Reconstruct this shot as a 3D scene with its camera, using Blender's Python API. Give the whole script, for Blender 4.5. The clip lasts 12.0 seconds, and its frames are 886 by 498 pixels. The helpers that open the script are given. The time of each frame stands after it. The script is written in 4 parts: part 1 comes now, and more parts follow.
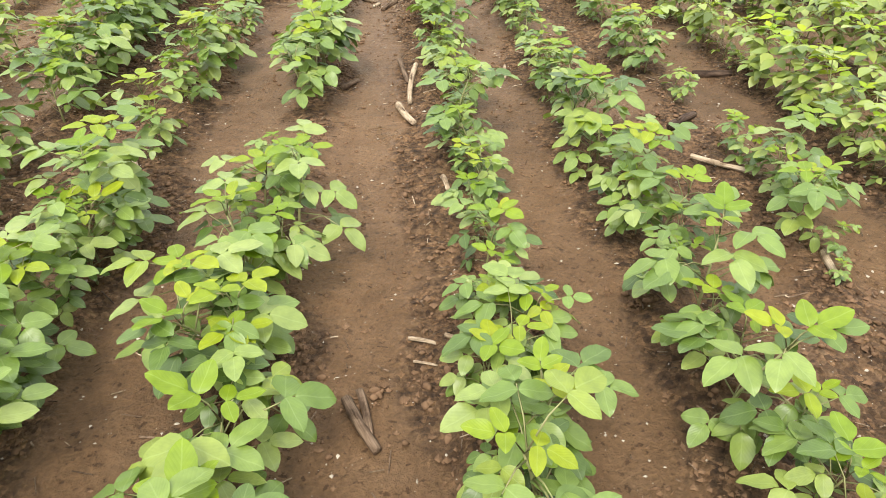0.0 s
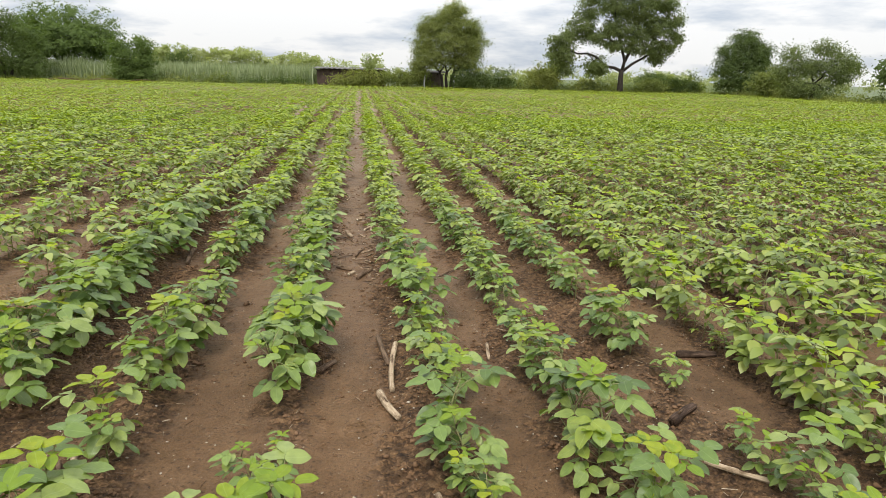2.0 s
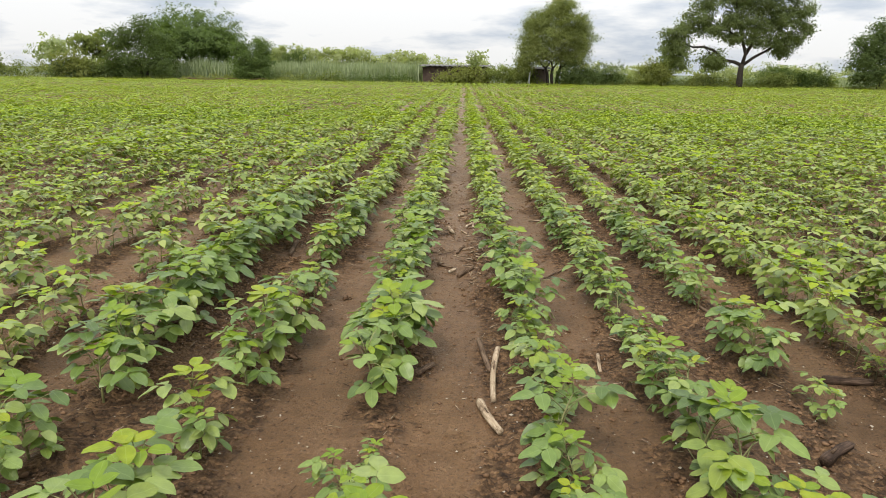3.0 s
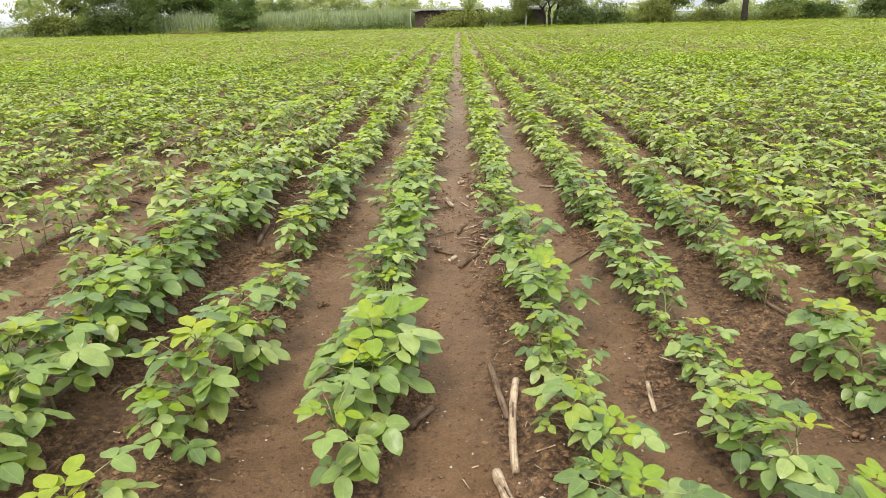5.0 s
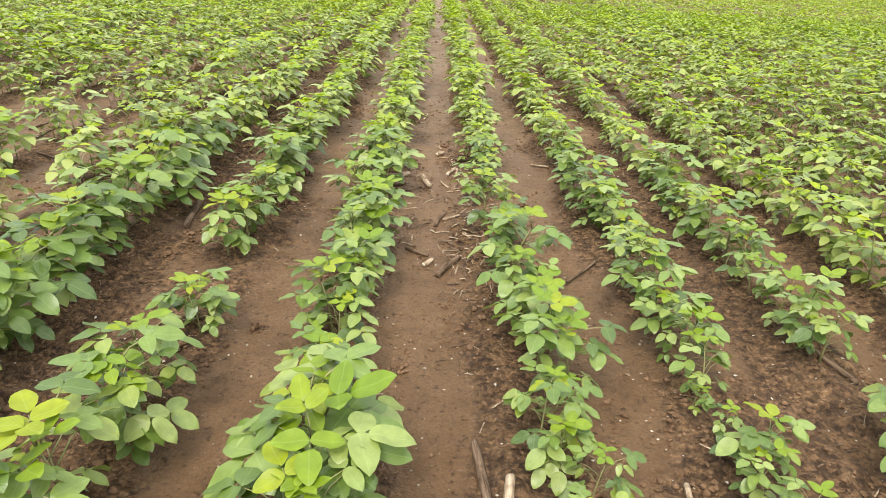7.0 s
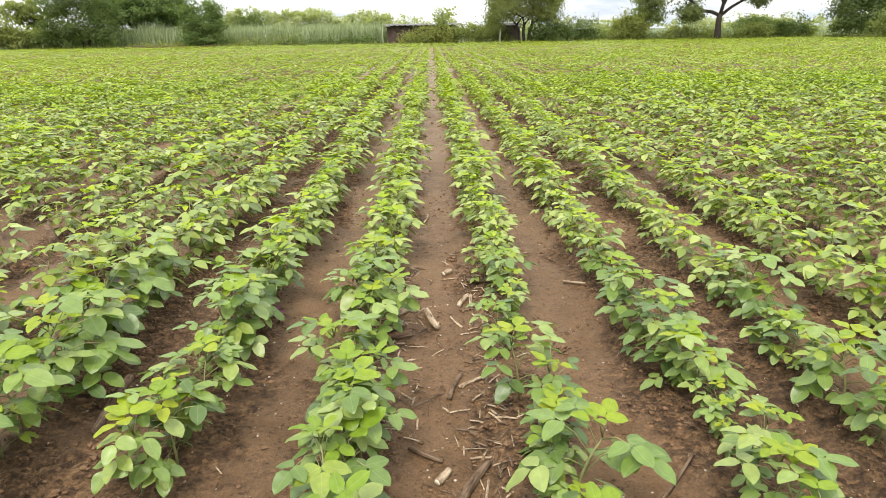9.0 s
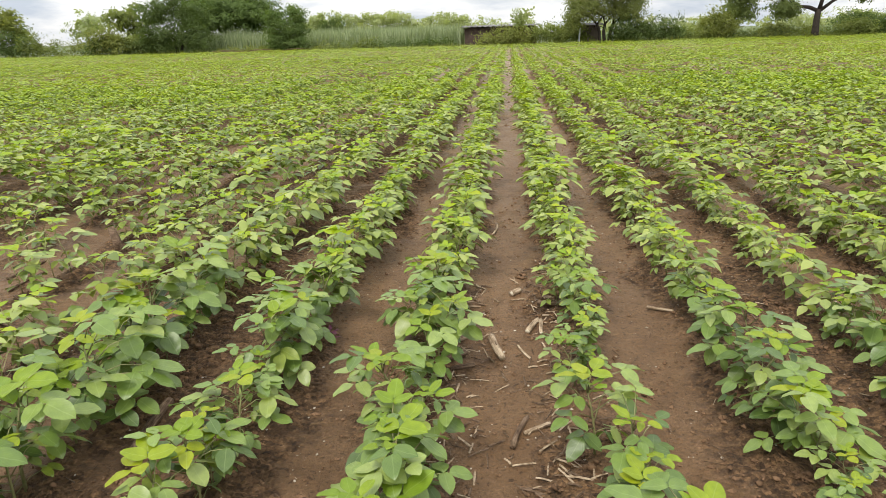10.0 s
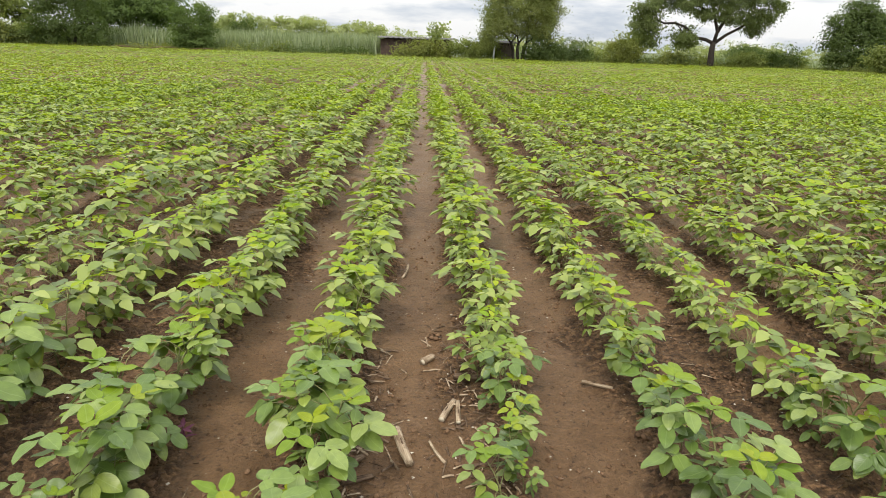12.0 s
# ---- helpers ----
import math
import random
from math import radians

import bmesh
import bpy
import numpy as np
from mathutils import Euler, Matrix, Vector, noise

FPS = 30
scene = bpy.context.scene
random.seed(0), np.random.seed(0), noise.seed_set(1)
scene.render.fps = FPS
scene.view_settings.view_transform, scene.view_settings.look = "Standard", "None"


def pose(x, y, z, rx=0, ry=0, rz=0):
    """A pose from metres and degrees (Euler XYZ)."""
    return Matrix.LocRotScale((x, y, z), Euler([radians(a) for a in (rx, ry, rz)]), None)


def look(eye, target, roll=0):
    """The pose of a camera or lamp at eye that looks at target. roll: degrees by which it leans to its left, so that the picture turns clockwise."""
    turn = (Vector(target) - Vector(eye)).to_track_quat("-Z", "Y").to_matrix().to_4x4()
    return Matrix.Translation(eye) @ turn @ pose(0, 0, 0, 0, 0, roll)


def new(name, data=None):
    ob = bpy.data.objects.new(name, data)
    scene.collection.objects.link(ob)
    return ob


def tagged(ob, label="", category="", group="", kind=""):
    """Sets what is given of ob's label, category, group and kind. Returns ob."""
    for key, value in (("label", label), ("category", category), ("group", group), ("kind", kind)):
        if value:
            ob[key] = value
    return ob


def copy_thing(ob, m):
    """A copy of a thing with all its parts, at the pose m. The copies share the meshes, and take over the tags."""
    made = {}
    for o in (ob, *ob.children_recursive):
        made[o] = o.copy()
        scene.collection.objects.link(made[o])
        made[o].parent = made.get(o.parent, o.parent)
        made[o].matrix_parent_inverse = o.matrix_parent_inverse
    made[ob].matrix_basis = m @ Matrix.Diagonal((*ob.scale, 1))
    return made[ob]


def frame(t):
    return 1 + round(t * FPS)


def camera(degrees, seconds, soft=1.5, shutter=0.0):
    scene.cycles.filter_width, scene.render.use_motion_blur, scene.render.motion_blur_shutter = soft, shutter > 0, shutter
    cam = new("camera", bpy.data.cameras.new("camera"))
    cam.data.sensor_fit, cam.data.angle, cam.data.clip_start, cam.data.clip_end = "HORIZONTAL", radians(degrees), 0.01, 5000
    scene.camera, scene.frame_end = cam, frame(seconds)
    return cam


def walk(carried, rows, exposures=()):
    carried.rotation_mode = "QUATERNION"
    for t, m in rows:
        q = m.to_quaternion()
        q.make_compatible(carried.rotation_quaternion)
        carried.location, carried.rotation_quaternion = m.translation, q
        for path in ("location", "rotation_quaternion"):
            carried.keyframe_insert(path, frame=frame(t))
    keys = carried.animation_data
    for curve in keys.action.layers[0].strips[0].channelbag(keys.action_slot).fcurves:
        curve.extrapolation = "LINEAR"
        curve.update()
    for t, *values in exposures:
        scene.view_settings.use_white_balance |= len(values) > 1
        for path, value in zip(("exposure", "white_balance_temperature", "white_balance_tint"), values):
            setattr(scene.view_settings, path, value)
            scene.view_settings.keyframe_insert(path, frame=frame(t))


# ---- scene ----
cam = camera(70.3, 12.0, soft=0.6)
PATH = [
    (0, (0.283, -0.226, 0.969), (0.372, 1.391, -0.206), -0.5),
    (0.5, (0.193, -0.099, 1.029), (0.18, 1.707, 0.17), 1.5),
    (1, (0.162, -0.024, 1.09), (0.141, 1.89, 0.511), 1.0),
    (1.5, (0.17, -0.007, 1.09), (0.245, 1.921, 0.56), 0.9),
    (2, (0.187, 0.022, 1.091), (0.442, 1.934, 0.562), 1.4),
    (2.5, (0.16, 0.054, 1.079), (0.412, 1.962, 0.535), 2.5),
    (3, (0.17, 0.191, 1.046), (0.113, 2.115, 0.504), 0.8),
    (3.2, (0.157, 0.25, 1.036), (0.022, 2.133, 0.375), 0.9),
    (4.8, (0.148, 0.746, 1.028), (0.137, 2.602, 0.285), -0.4),
    (5, (0.167, 0.823, 1.026), (0.107, 2.698, 0.333), -1.4),
    (5.5, (0.223, 1.001, 1.04), (0.0, 2.827, 0.256), -1.7),
    (6, (0.225, 1.088, 1.041), (0.048, 2.883, 0.178), -0.8),
    (6.5, (0.226, 1.247, 1.015), (0.26, 3.058, 0.166), 1.8),
    (7, (0.124, 1.415, 1.02), (0.171, 3.225, 0.171), 3.2),
    (7.2, (0.116, 1.461, 1.018), (0.106, 3.266, 0.158), 4.1),
    (8.8, (0.112, 2.136, 1.011), (0.208, 3.959, 0.193), 1.6),
    (9, (0.117, 2.194, 1.029), (0.141, 4.084, 0.375), -0.9),
    (9.5, (0.114, 2.301, 1.013), (0.11, 4.208, 0.41), -0.3),
    (10, (0.134, 2.434, 1.01), (-0.071, 4.317, 0.365), -1.7),
    (10.5, (0.074, 2.519, 0.991), (-0.493, 4.294, 0.264), -2.0),
    (11, (0.025, 2.639, 1.013), (-0.641, 4.405, 0.353), 1.8),
    (11.2, (0.024, 2.683, 1.012), (-0.753, 4.42, 0.397), 1.6),
    (11.5, (0.043, 2.748, 1.007), (-0.335, 4.593, 0.336), 3.2),
    (12, (0.135, 2.91, 1.019), (0.206, 4.813, 0.405), 1.9),
]
EXPOSURES = [(0.0, 0.62), (0.5, 0.48), (1.0, 0.22), (1.5, 0.0), (3.0, -0.03), (4.8, 0.3), (5.5, 0.45), (7.0, 0.5), (8.8, 0.52), (9.1, 0.42), (9.5, 0.12), (10.2, 0.13), (11.0, 0.33), (11.5, 0.12), (12.0, 0.03)]
walk(cam, [(t, look(eye, target, roll)) for t, eye, target, roll in PATH], EXPOSURES)

# ---- light: a bright overcast sky with a hazy sun ----
SUN_EL, SUN_AZ = 58.0, 200.0
world = bpy.data.worlds.new("overcast_sky")
scene.world = world
world.use_nodes = True
wn, wl = world.node_tree.nodes, world.node_tree.links
wn.clear()
w_out = wn.new("ShaderNodeOutputWorld")
w_bg = wn.new("ShaderNodeBackground")
w_sky = wn.new("ShaderNodeTexSky")
w_sky.sky_type, w_sky.sun_disc = "NISHITA", False
w_sky.sun_elevation, w_sky.sun_rotation = radians(SUN_EL), radians(SUN_AZ)
w_co = wn.new("ShaderNodeTexCoord")
w_sep = wn.new("ShaderNodeSeparateXYZ")
w_map = wn.new("ShaderNodeMapping")
w_map.inputs["Scale"].default_value = (2.2, 2.2, 9.0)
w_map.inputs["Location"].default_value = (0.6, 0.0, 0.35)
w_noise = wn.new("ShaderNodeTexNoise")
w_noise.inputs["Scale"].default_value = 2.0
w_noise.inputs["Detail"].default_value = 7.0
w_noise.inputs["Roughness"].default_value = 0.55
w_ramp = wn.new("ShaderNodeValToRGB")
w_ramp.color_ramp.elements[0].position, w_ramp.color_ramp.elements[0].color = 0.41, (0.60, 0.66, 0.75, 1)
w_ramp.color_ramp.elements[1].position, w_ramp.color_ramp.elements[1].color = 0.55, (1.0, 1.0, 1.0, 1)
w_up = wn.new("ShaderNodeMath")
w_up.operation, w_up.use_clamp = "MULTIPLY_ADD", True
w_up.inputs[1].default_value, w_up.inputs[2].default_value = 0.62, 0.38
w_k = wn.new("ShaderNodeVectorMath")
w_k.operation = "SCALE"
w_mul = wn.new("ShaderNodeVectorMath")
w_mul.operation = "SCALE"
w_mul.inputs["Scale"].default_value = 2.45
w_blue = wn.new("ShaderNodeVectorMath")
w_blue.operation = "SCALE"
w_blue.inputs["Scale"].default_value = 0.10
w_mix = wn.new("ShaderNodeMix")
w_mix.data_type = "RGBA"
w_mix.inputs["Factor"].default_value = 0.93
wl.new(w_co.outputs["Generated"], w_map.inputs["Vector"])
wl.new(w_map.outputs["Vector"], w_noise.inputs["Vector"])
wl.new(w_noise.outputs["Fac"], w_ramp.inputs["Fac"])
wl.new(w_co.outputs["Generated"], w_sep.inputs["Vector"])
wl.new(w_sep.outputs["Z"], w_up.inputs[0])
wl.new(w_ramp.outputs["Color"], w_k.inputs[0])
wl.new(w_up.outputs["Value"], w_k.inputs["Scale"])
wl.new(w_k.outputs["Vector"], w_mul.inputs[0])
wl.new(w_sky.outputs["Color"], w_blue.inputs[0])
wl.new(w_blue.outputs["Vector"], w_mix.inputs["A"])
wl.new(w_mul.outputs["Vector"], w_mix.inputs["B"])
wl.new(w_mix.outputs["Result"], w_bg.inputs["Color"])
wl.new(w_bg.outputs["Background"], w_out.inputs["Surface"])

sun = new("sun", bpy.data.lights.new("sun", "SUN"))
sun.data.energy, sun.data.angle, sun.data.color = 2.4, radians(16), (1.0, 0.95, 0.84)
sun.matrix_world = pose(0, 0, 20, 90 - SUN_EL, 0, 180 - SUN_AZ)


# ---- materials ----
def base_material(name, rough=0.6, spec=0.4):
    m = bpy.data.materials.new(name)
    m.use_nodes = True
    n, l = m.node_tree.nodes, m.node_tree.links
    b = n["Principled BSDF"]
    b.inputs["Roughness"].default_value = rough
    b.inputs["Specular IOR Level"].default_value = spec
    return m, n, l, b


def noise_node(n, l, scale, detail=4.0, vector=None, rough=0.55):
    t = n.new("ShaderNodeTexNoise")
    t.inputs["Scale"].default_value = scale
    t.inputs["Detail"].default_value = detail
    t.inputs["Roughness"].default_value = rough
    if vector:
        l.new(vector, t.inputs["Vector"])
    return t


def ramp_node(n, l, source, stops):
    r = n.new("ShaderNodeValToRGB")
    e = r.color_ramp.elements
    while len(e) < len(stops):
        e.new(0.5)
    for k, (p, c) in zip(e, stops):
        k.position, k.color = p, (*c, 1)
    l.new(source, r.inputs["Fac"])
    return r


def mix_node(n, l, fac, a, b, blend="MIX"):
    m = n.new("ShaderNodeMix")
    m.data_type, m.blend_type = "RGBA", blend
    for socket, value in (("Factor", fac), ("A", a), ("B", b)):
        if isinstance(value, (int, float)):
            m.inputs[socket].default_value = value
        elif isinstance(value, tuple):
            m.inputs[socket].default_value = (*value, 1)
        else:
            l.new(value, m.inputs[socket])
    return m.outputs["Result"]


def bump_node(n, l, b, height, strength, distance):
    u = n.new("ShaderNodeBump")
    u.inputs["Strength"].default_value, u.inputs["Distance"].default_value = strength, distance
    l.new(height, u.inputs["Height"])
    l.new(u.outputs["Normal"], b.inputs["Normal"])
    return u


def foliage_material(name, stops, island=True, rough=0.5, spec=0.35, through_light=0.3, veins=False, patch=None):
    """Leaf surface: hue varies from leaf to leaf, light passes through in part."""
    m, n, l, b = base_material(name, rough, spec)
    if island:
        pick = n.new("ShaderNodeNewGeometry").outputs["Random Per Island"]
    else:
        pick = n.new("ShaderNodeObjectInfo").outputs["Random"]
    col = ramp_node(n, l, pick, stops).outputs["Color"]
    co = n.new("ShaderNodeTexCoord")
    if patch:
        big = noise_node(n, l, patch[0], 3.0, co.outputs["Object"])
        f = ramp_node(n, l, big.outputs["Fac"], [(0.35, (0, 0, 0)), (0.65, (1, 1, 1))]).outputs["Color"]
        col = mix_node(n, l, f, col, mix_node(n, l, patch[2], col, patch[1]))
    if veins:
        uv = n.new("ShaderNodeUVMap")
        uv.uv_map = "UVMap"
        sep = n.new("ShaderNodeSeparateXYZ")
        l.new(uv.outputs["UV"], sep.inputs["Vector"])
        mid = n.new("ShaderNodeMath")
        mid.operation = "ABSOLUTE"
        l.new(sep.outputs["Y"], mid.inputs[0])
        slant = n.new("ShaderNodeMath")
        slant.operation = "MULTIPLY_ADD"
        slant.inputs[1].default_value = -0.55
        l.new(mid.outputs[0], slant.inputs[0])
        l.new(sep.outputs["X"], slant.inputs[2])
        wave = n.new("ShaderNodeMath")
        wave.operation = "PINGPONG"
        wave.inputs[1].default_value = 0.07
        l.new(slant.outputs[0], wave.inputs[0])
        side = n.new("ShaderNodeMath")
        side.operation = "LESS_THAN"
        side.inputs[1].default_value = 0.008
        l.new(wave.outputs[0], side.inputs[0])
        rib = n.new("ShaderNodeMath")
        rib.operation = "LESS_THAN"
        rib.inputs[1].default_value = 0.05
        l.new(mid.outputs[0], rib.inputs[0])
        vein = n.new("ShaderNodeMath")
        vein.operation, vein.use_clamp = "MULTIPLY_ADD", True
        vein.inputs[1].default_value = 0.35
        l.new(side.outputs[0], vein.inputs[0])
        l.new(rib.outputs[0], vein.inputs[2])
        fine = noise_node(n, l, 45.0, 3.0, co.outputs["Object"])
        dark = ramp_node(n, l, fine.outputs["Fac"], [(0.3, (0.8, 0.82, 0.78)), (0.7, (1.1, 1.08, 1.05))]).outputs["Color"]
        col = mix_node(n, l, 1.0, col, dark, "MULTIPLY")
        pale = n.new("ShaderNodeMath")
        pale.operation = "MULTIPLY"
        pale.inputs[1].default_value = 0.13
        l.new(vein.outputs[0], pale.inputs[0])
        col = mix_node(n, l, pale.outputs[0], col, (0.42, 0.52, 0.22))
        bump_node(n, l, b, wave.outputs[0], 0.15, 0.012)
    l.new(col, b.inputs["Base Color"])
    t = n.new("ShaderNodeBsdfTranslucent")
    l.new(mix_node(n, l, 1.0, col, (1.25, 1.3, 0.55), "MULTIPLY"), t.inputs["Color"])
    mix = n.new("ShaderNodeMixShader")
    mix.inputs["Fac"].default_value = through_light
    l.new(b.outputs["BSDF"], mix.inputs[1])
    l.new(t.outputs["BSDF"], mix.inputs[2])
    l.new(mix.outputs["Shader"], n["Material Output"].inputs["Surface"])
    return m


OLD = [(0.0, (0.071, 0.121, 0.020)), (0.3, (0.140, 0.215, 0.036)), (0.65, (0.198, 0.273, 0.052)), (0.88, (0.268, 0.328, 0.087)), (1.0, (0.205, 0.262, 0.020))]
# paler, greyer stops: sky sheen on mature leaves put into the colour
OLD_MID_SHEEN = [(0.0, (0.066, 0.101, 0.018)), (0.3, (0.161, 0.223, 0.036)), (0.65, (0.236, 0.295, 0.056)), (0.88, (0.336, 0.377, 0.103)), (1.0, (0.202, 0.248, 0.016))]
OLD_FAR = [(0.0, (0.052, 0.091, 0.010)), (0.3, (0.146, 0.225, 0.017)), (0.65, (0.226, 0.307, 0.027)), (0.88, (0.329, 0.392, 0.061)), (1.0, (0.195, 0.261, 0.013))]
YOUNG = [(0.0, (0.157, 0.245, 0.013)), (0.6, (0.207, 0.286, 0.011)), (1.0, (0.286, 0.328, 0.011))]
YOUNG_FAR = [(0.0, (0.191, 0.294, 0.011)), (0.5, (0.255, 0.351, 0.008)), (1.0, (0.339, 0.396, 0.008))]
bean_leaf = foliage_material("bean_leaf", OLD, False, 0.38, 0.55, 0.24, True)
bean_leaf_young = foliage_material("bean_leaf_young", YOUNG, False, 0.44, 0.4, 0.28, True)
crop_leaf = foliage_material("crop_leaf", OLD_MID_SHEEN, True, 0.38, 0.55, 0.24, False, (0.14, (0.290, 0.345, 0.016), 0.25))
crop_leaf_far = foliage_material("crop_leaf_far", OLD_FAR, True, 0.42, 0.5, 0.24, False, (0.14, (0.300, 0.355, 0.016), 0.4))
crop_leaf_young = foliage_material("crop_leaf_young", YOUNG_FAR, True, 0.46, 0.4, 0.34)
for m, down in ((bean_leaf, 0.09), (crop_leaf, 0.06)):
    downy = m.node_tree.nodes["Principled BSDF"]
    downy.inputs["Sheen Weight"].default_value = down
    downy.inputs["Sheen Roughness"].default_value = 0.45
    downy.inputs["Sheen Tint"].default_value = (0.86, 0.95, 0.98, 1)


def plain(name, a, b_col, scale, rough=0.7, spec=0.3, bump=0.0):
    m, n, l, b = base_material(name, rough, spec)
    co = n.new("ShaderNodeTexCoord")
    t = noise_node(n, l, scale, 5.0, co.outputs["Object"])
    l.new(ramp_node(n, l, t.outputs["Fac"], [(0.3, a), (0.7, b_col)]).outputs["Color"], b.inputs["Base Color"])
    if bump:
        bump_node(n, l, b, t.outputs["Fac"], 0.6, bump)
    return m


bean_stem = plain("bean_stem", (0.19, 0.22, 0.075), (0.30, 0.26, 0.125), 60, 0.6)
def fibrous(name, dark_c, mid_c, lite_c):
    """Dry stalk: fibres along x, dark spots and stains."""
    m, n, l, b = base_material(name, 0.8, 0.2)
    co = n.new("ShaderNodeTexCoord")
    mp = n.new("ShaderNodeMapping")
    mp.inputs["Scale"].default_value = (7, 160, 160)
    l.new(co.outputs["Object"], mp.inputs["Vector"])
    fibre = noise_node(n, l, 1.5, 5.0, mp.outputs["Vector"], 0.6)
    stain = noise_node(n, l, 26.0, 6.0, co.outputs["Object"], 0.65)
    c = ramp_node(n, l, fibre.outputs["Fac"], [(0.3, dark_c), (0.5, mid_c), (0.7, lite_c)]).outputs["Color"]
    c = mix_node(n, l, 1.0, c, ramp_node(n, l, stain.outputs["Fac"], [(0.35, (0.42, 0.38, 0.34)), (0.52, (1, 1, 1))]).outputs["Color"], "MULTIPLY")
    l.new(c, b.inputs["Base Color"])
    bump_node(n, l, b, fibre.outputs["Fac"], 0.7, 0.004)
    return m


bark = plain("bark", (0.020, 0.017, 0.014), (0.060, 0.048, 0.038), 6, 0.9, 0.2, 0.03)
dry_stalk = fibrous("dry_stalk", (0.22, 0.15, 0.095), (0.40, 0.30, 0.20), (0.56, 0.45, 0.32))
dark_stalk = fibrous("dark_stalk", (0.06, 0.036, 0.022), (0.15, 0.098, 0.062), (0.26, 0.18, 0.12))
rotten_wood = fibrous("rotten_wood", (0.022, 0.014, 0.010), (0.065, 0.040, 0.027), (0.15, 0.10, 0.07))
pith = plain("pith", (0.50, 0.42, 0.30), (0.66, 0.58, 0.45), 90, 0.9, 0.1)
mud_brick = plain("mud_brick", (0.045, 0.030, 0.025), (0.120, 0.082, 0.066), 2.5, 0.9, 0.2, 0.02)
mauve_plaster = plain("mauve_plaster", (0.16, 0.12, 0.11), (0.27, 0.21, 0.19), 3.0, 0.9, 0.2, 0.01)
tin = plain("tin", (0.06, 0.055, 0.05), (0.24, 0.23, 0.22), 1.2, 0.85, 0.1)
dark_wood = plain("dark_wood", (0.03, 0.024, 0.02), (0.07, 0.055, 0.045), 5, 0.9)
white_paint = plain("white_paint", (0.62, 0.62, 0.60), (0.78, 0.78, 0.76), 4, 0.6)

# soil: damp mud in the furrows, dark crumbs along the rows, leaf shade painted to the sides, grass past the field's end
soil, n, l, b = base_material("soil", 0.7, 0.35)
co = n.new("ShaderNodeTexCoord")
crumb_and_shade = n.new("ShaderNodeAttribute")
crumb_and_shade.attribute_name = "crumb_and_shade"
grain = noise_node(n, l, 110.0, 4.0, co.outputs["Object"], 0.6)
fine = noise_node(n, l, 30.0, 8.0, co.outputs["Object"], 0.72)
mid = noise_node(n, l, 7.0, 8.0, co.outputs["Object"], 0.65)
big = noise_node(n, l, 0.8, 4.0, co.outputs["Object"])
mud = ramp_node(n, l, mid.outputs["Fac"], [(0.32, (0.182, 0.104, 0.051)), (0.5, (0.245, 0.144, 0.074)), (0.68, (0.303, 0.184, 0.099))]).outputs["Color"]
mud = mix_node(n, l, 1.0, mud, ramp_node(n, l, fine.outputs["Fac"], [(0.33, (0.66, 0.63, 0.60)), (0.42, (0.95, 0.95, 0.95)), (0.60, (1.04, 1.04, 1.04)), (0.72, (1.22, 1.22, 1.22))]).outputs["Color"], "MULTIPLY")
dark = ramp_node(n, l, fine.outputs["Fac"], [(0.36, (0.081, 0.045, 0.021)), (0.47, (0.180, 0.102, 0.049)), (0.58, (0.257, 0.151, 0.074)), (0.68, (0.338, 0.213, 0.113))]).outputs["Color"]
lumpy = n.new("ShaderNodeTexVoronoi")
lumpy.inputs["Scale"].default_value = 70.0
bent = n.new("ShaderNodeVectorMath")
bent.operation = "MULTIPLY_ADD"
bent.inputs[1].default_value = (0.02, 0.02, 0.02)
l.new(fine.outputs["Color"], bent.inputs[0])
l.new(co.outputs["Object"], bent.inputs[2])
l.new(bent.outputs["Vector"], lumpy.inputs["Vector"])
cell = n.new("ShaderNodeSeparateColor")
l.new(lumpy.outputs["Color"], cell.inputs["Color"])
dark = mix_node(n, l, 1.0, dark, ramp_node(n, l, cell.outputs["Red"], [(0.0, (0.45, 0.42, 0.40)), (0.6, (1.0, 1.0, 1.0)), (1.0, (1.45, 1.42, 1.40))]).outputs["Color"], "MULTIPLY")
speck = noise_node(n, l, 58.0, 3.0, co.outputs["Object"], 0.6)
mud = mix_node(n, l, 1.0, mud, ramp_node(n, l, speck.outputs["Fac"], [(0.33, (0.42, 0.38, 0.35)), (0.41, (1.0, 1.0, 1.0))]).outputs["Color"], "MULTIPLY")
edge = n.new("ShaderNodeMath")
edge.operation = "MULTIPLY_ADD"
edge.inputs[1].default_value = 2.2
l.new(mid.outputs["Fac"], edge.inputs[0])
l.new(crumb_and_shade.outputs["Fac"], edge.inputs[2])
mask = ramp_node(n, l, edge.outputs[0], [(0.0, (0, 0, 0)), (1.0, (1, 1, 1))])
ease = n.new("ShaderNodeMapRange")
ease.inputs["From Min"].default_value, ease.inputs["From Max"].default_value = 1.28, 1.92
l.new(edge.outputs[0], ease.inputs["Value"])
l.new(ease.outputs["Result"], mask.inputs["Fac"])
col = mix_node(n, l, mask.outputs["Color"], mud, dark)
tone = ramp_node(n, l, big.outputs["Fac"], [(0.3, (0.78, 0.76, 0.74)), (0.7, (1.18, 1.16, 1.14))]).outputs["Color"]
col = mix_node(n, l, 1.0, col, tone, "MULTIPLY")
col = mix_node(n, l, 1.0, col, ramp_node(n, l, grain.outputs["Fac"], [(0.38, (0.86, 0.85, 0.84)), (0.62, (1.13, 1.13, 1.13))]).outputs["Color"], "MULTIPLY")
sep = n.new("ShaderNodeSeparateXYZ")
l.new(co.outputs["Object"], sep.inputs["Vector"])
past = n.new("ShaderNodeMath")
past.operation = "GREATER_THAN"
past.inputs[1].default_value = 50.2
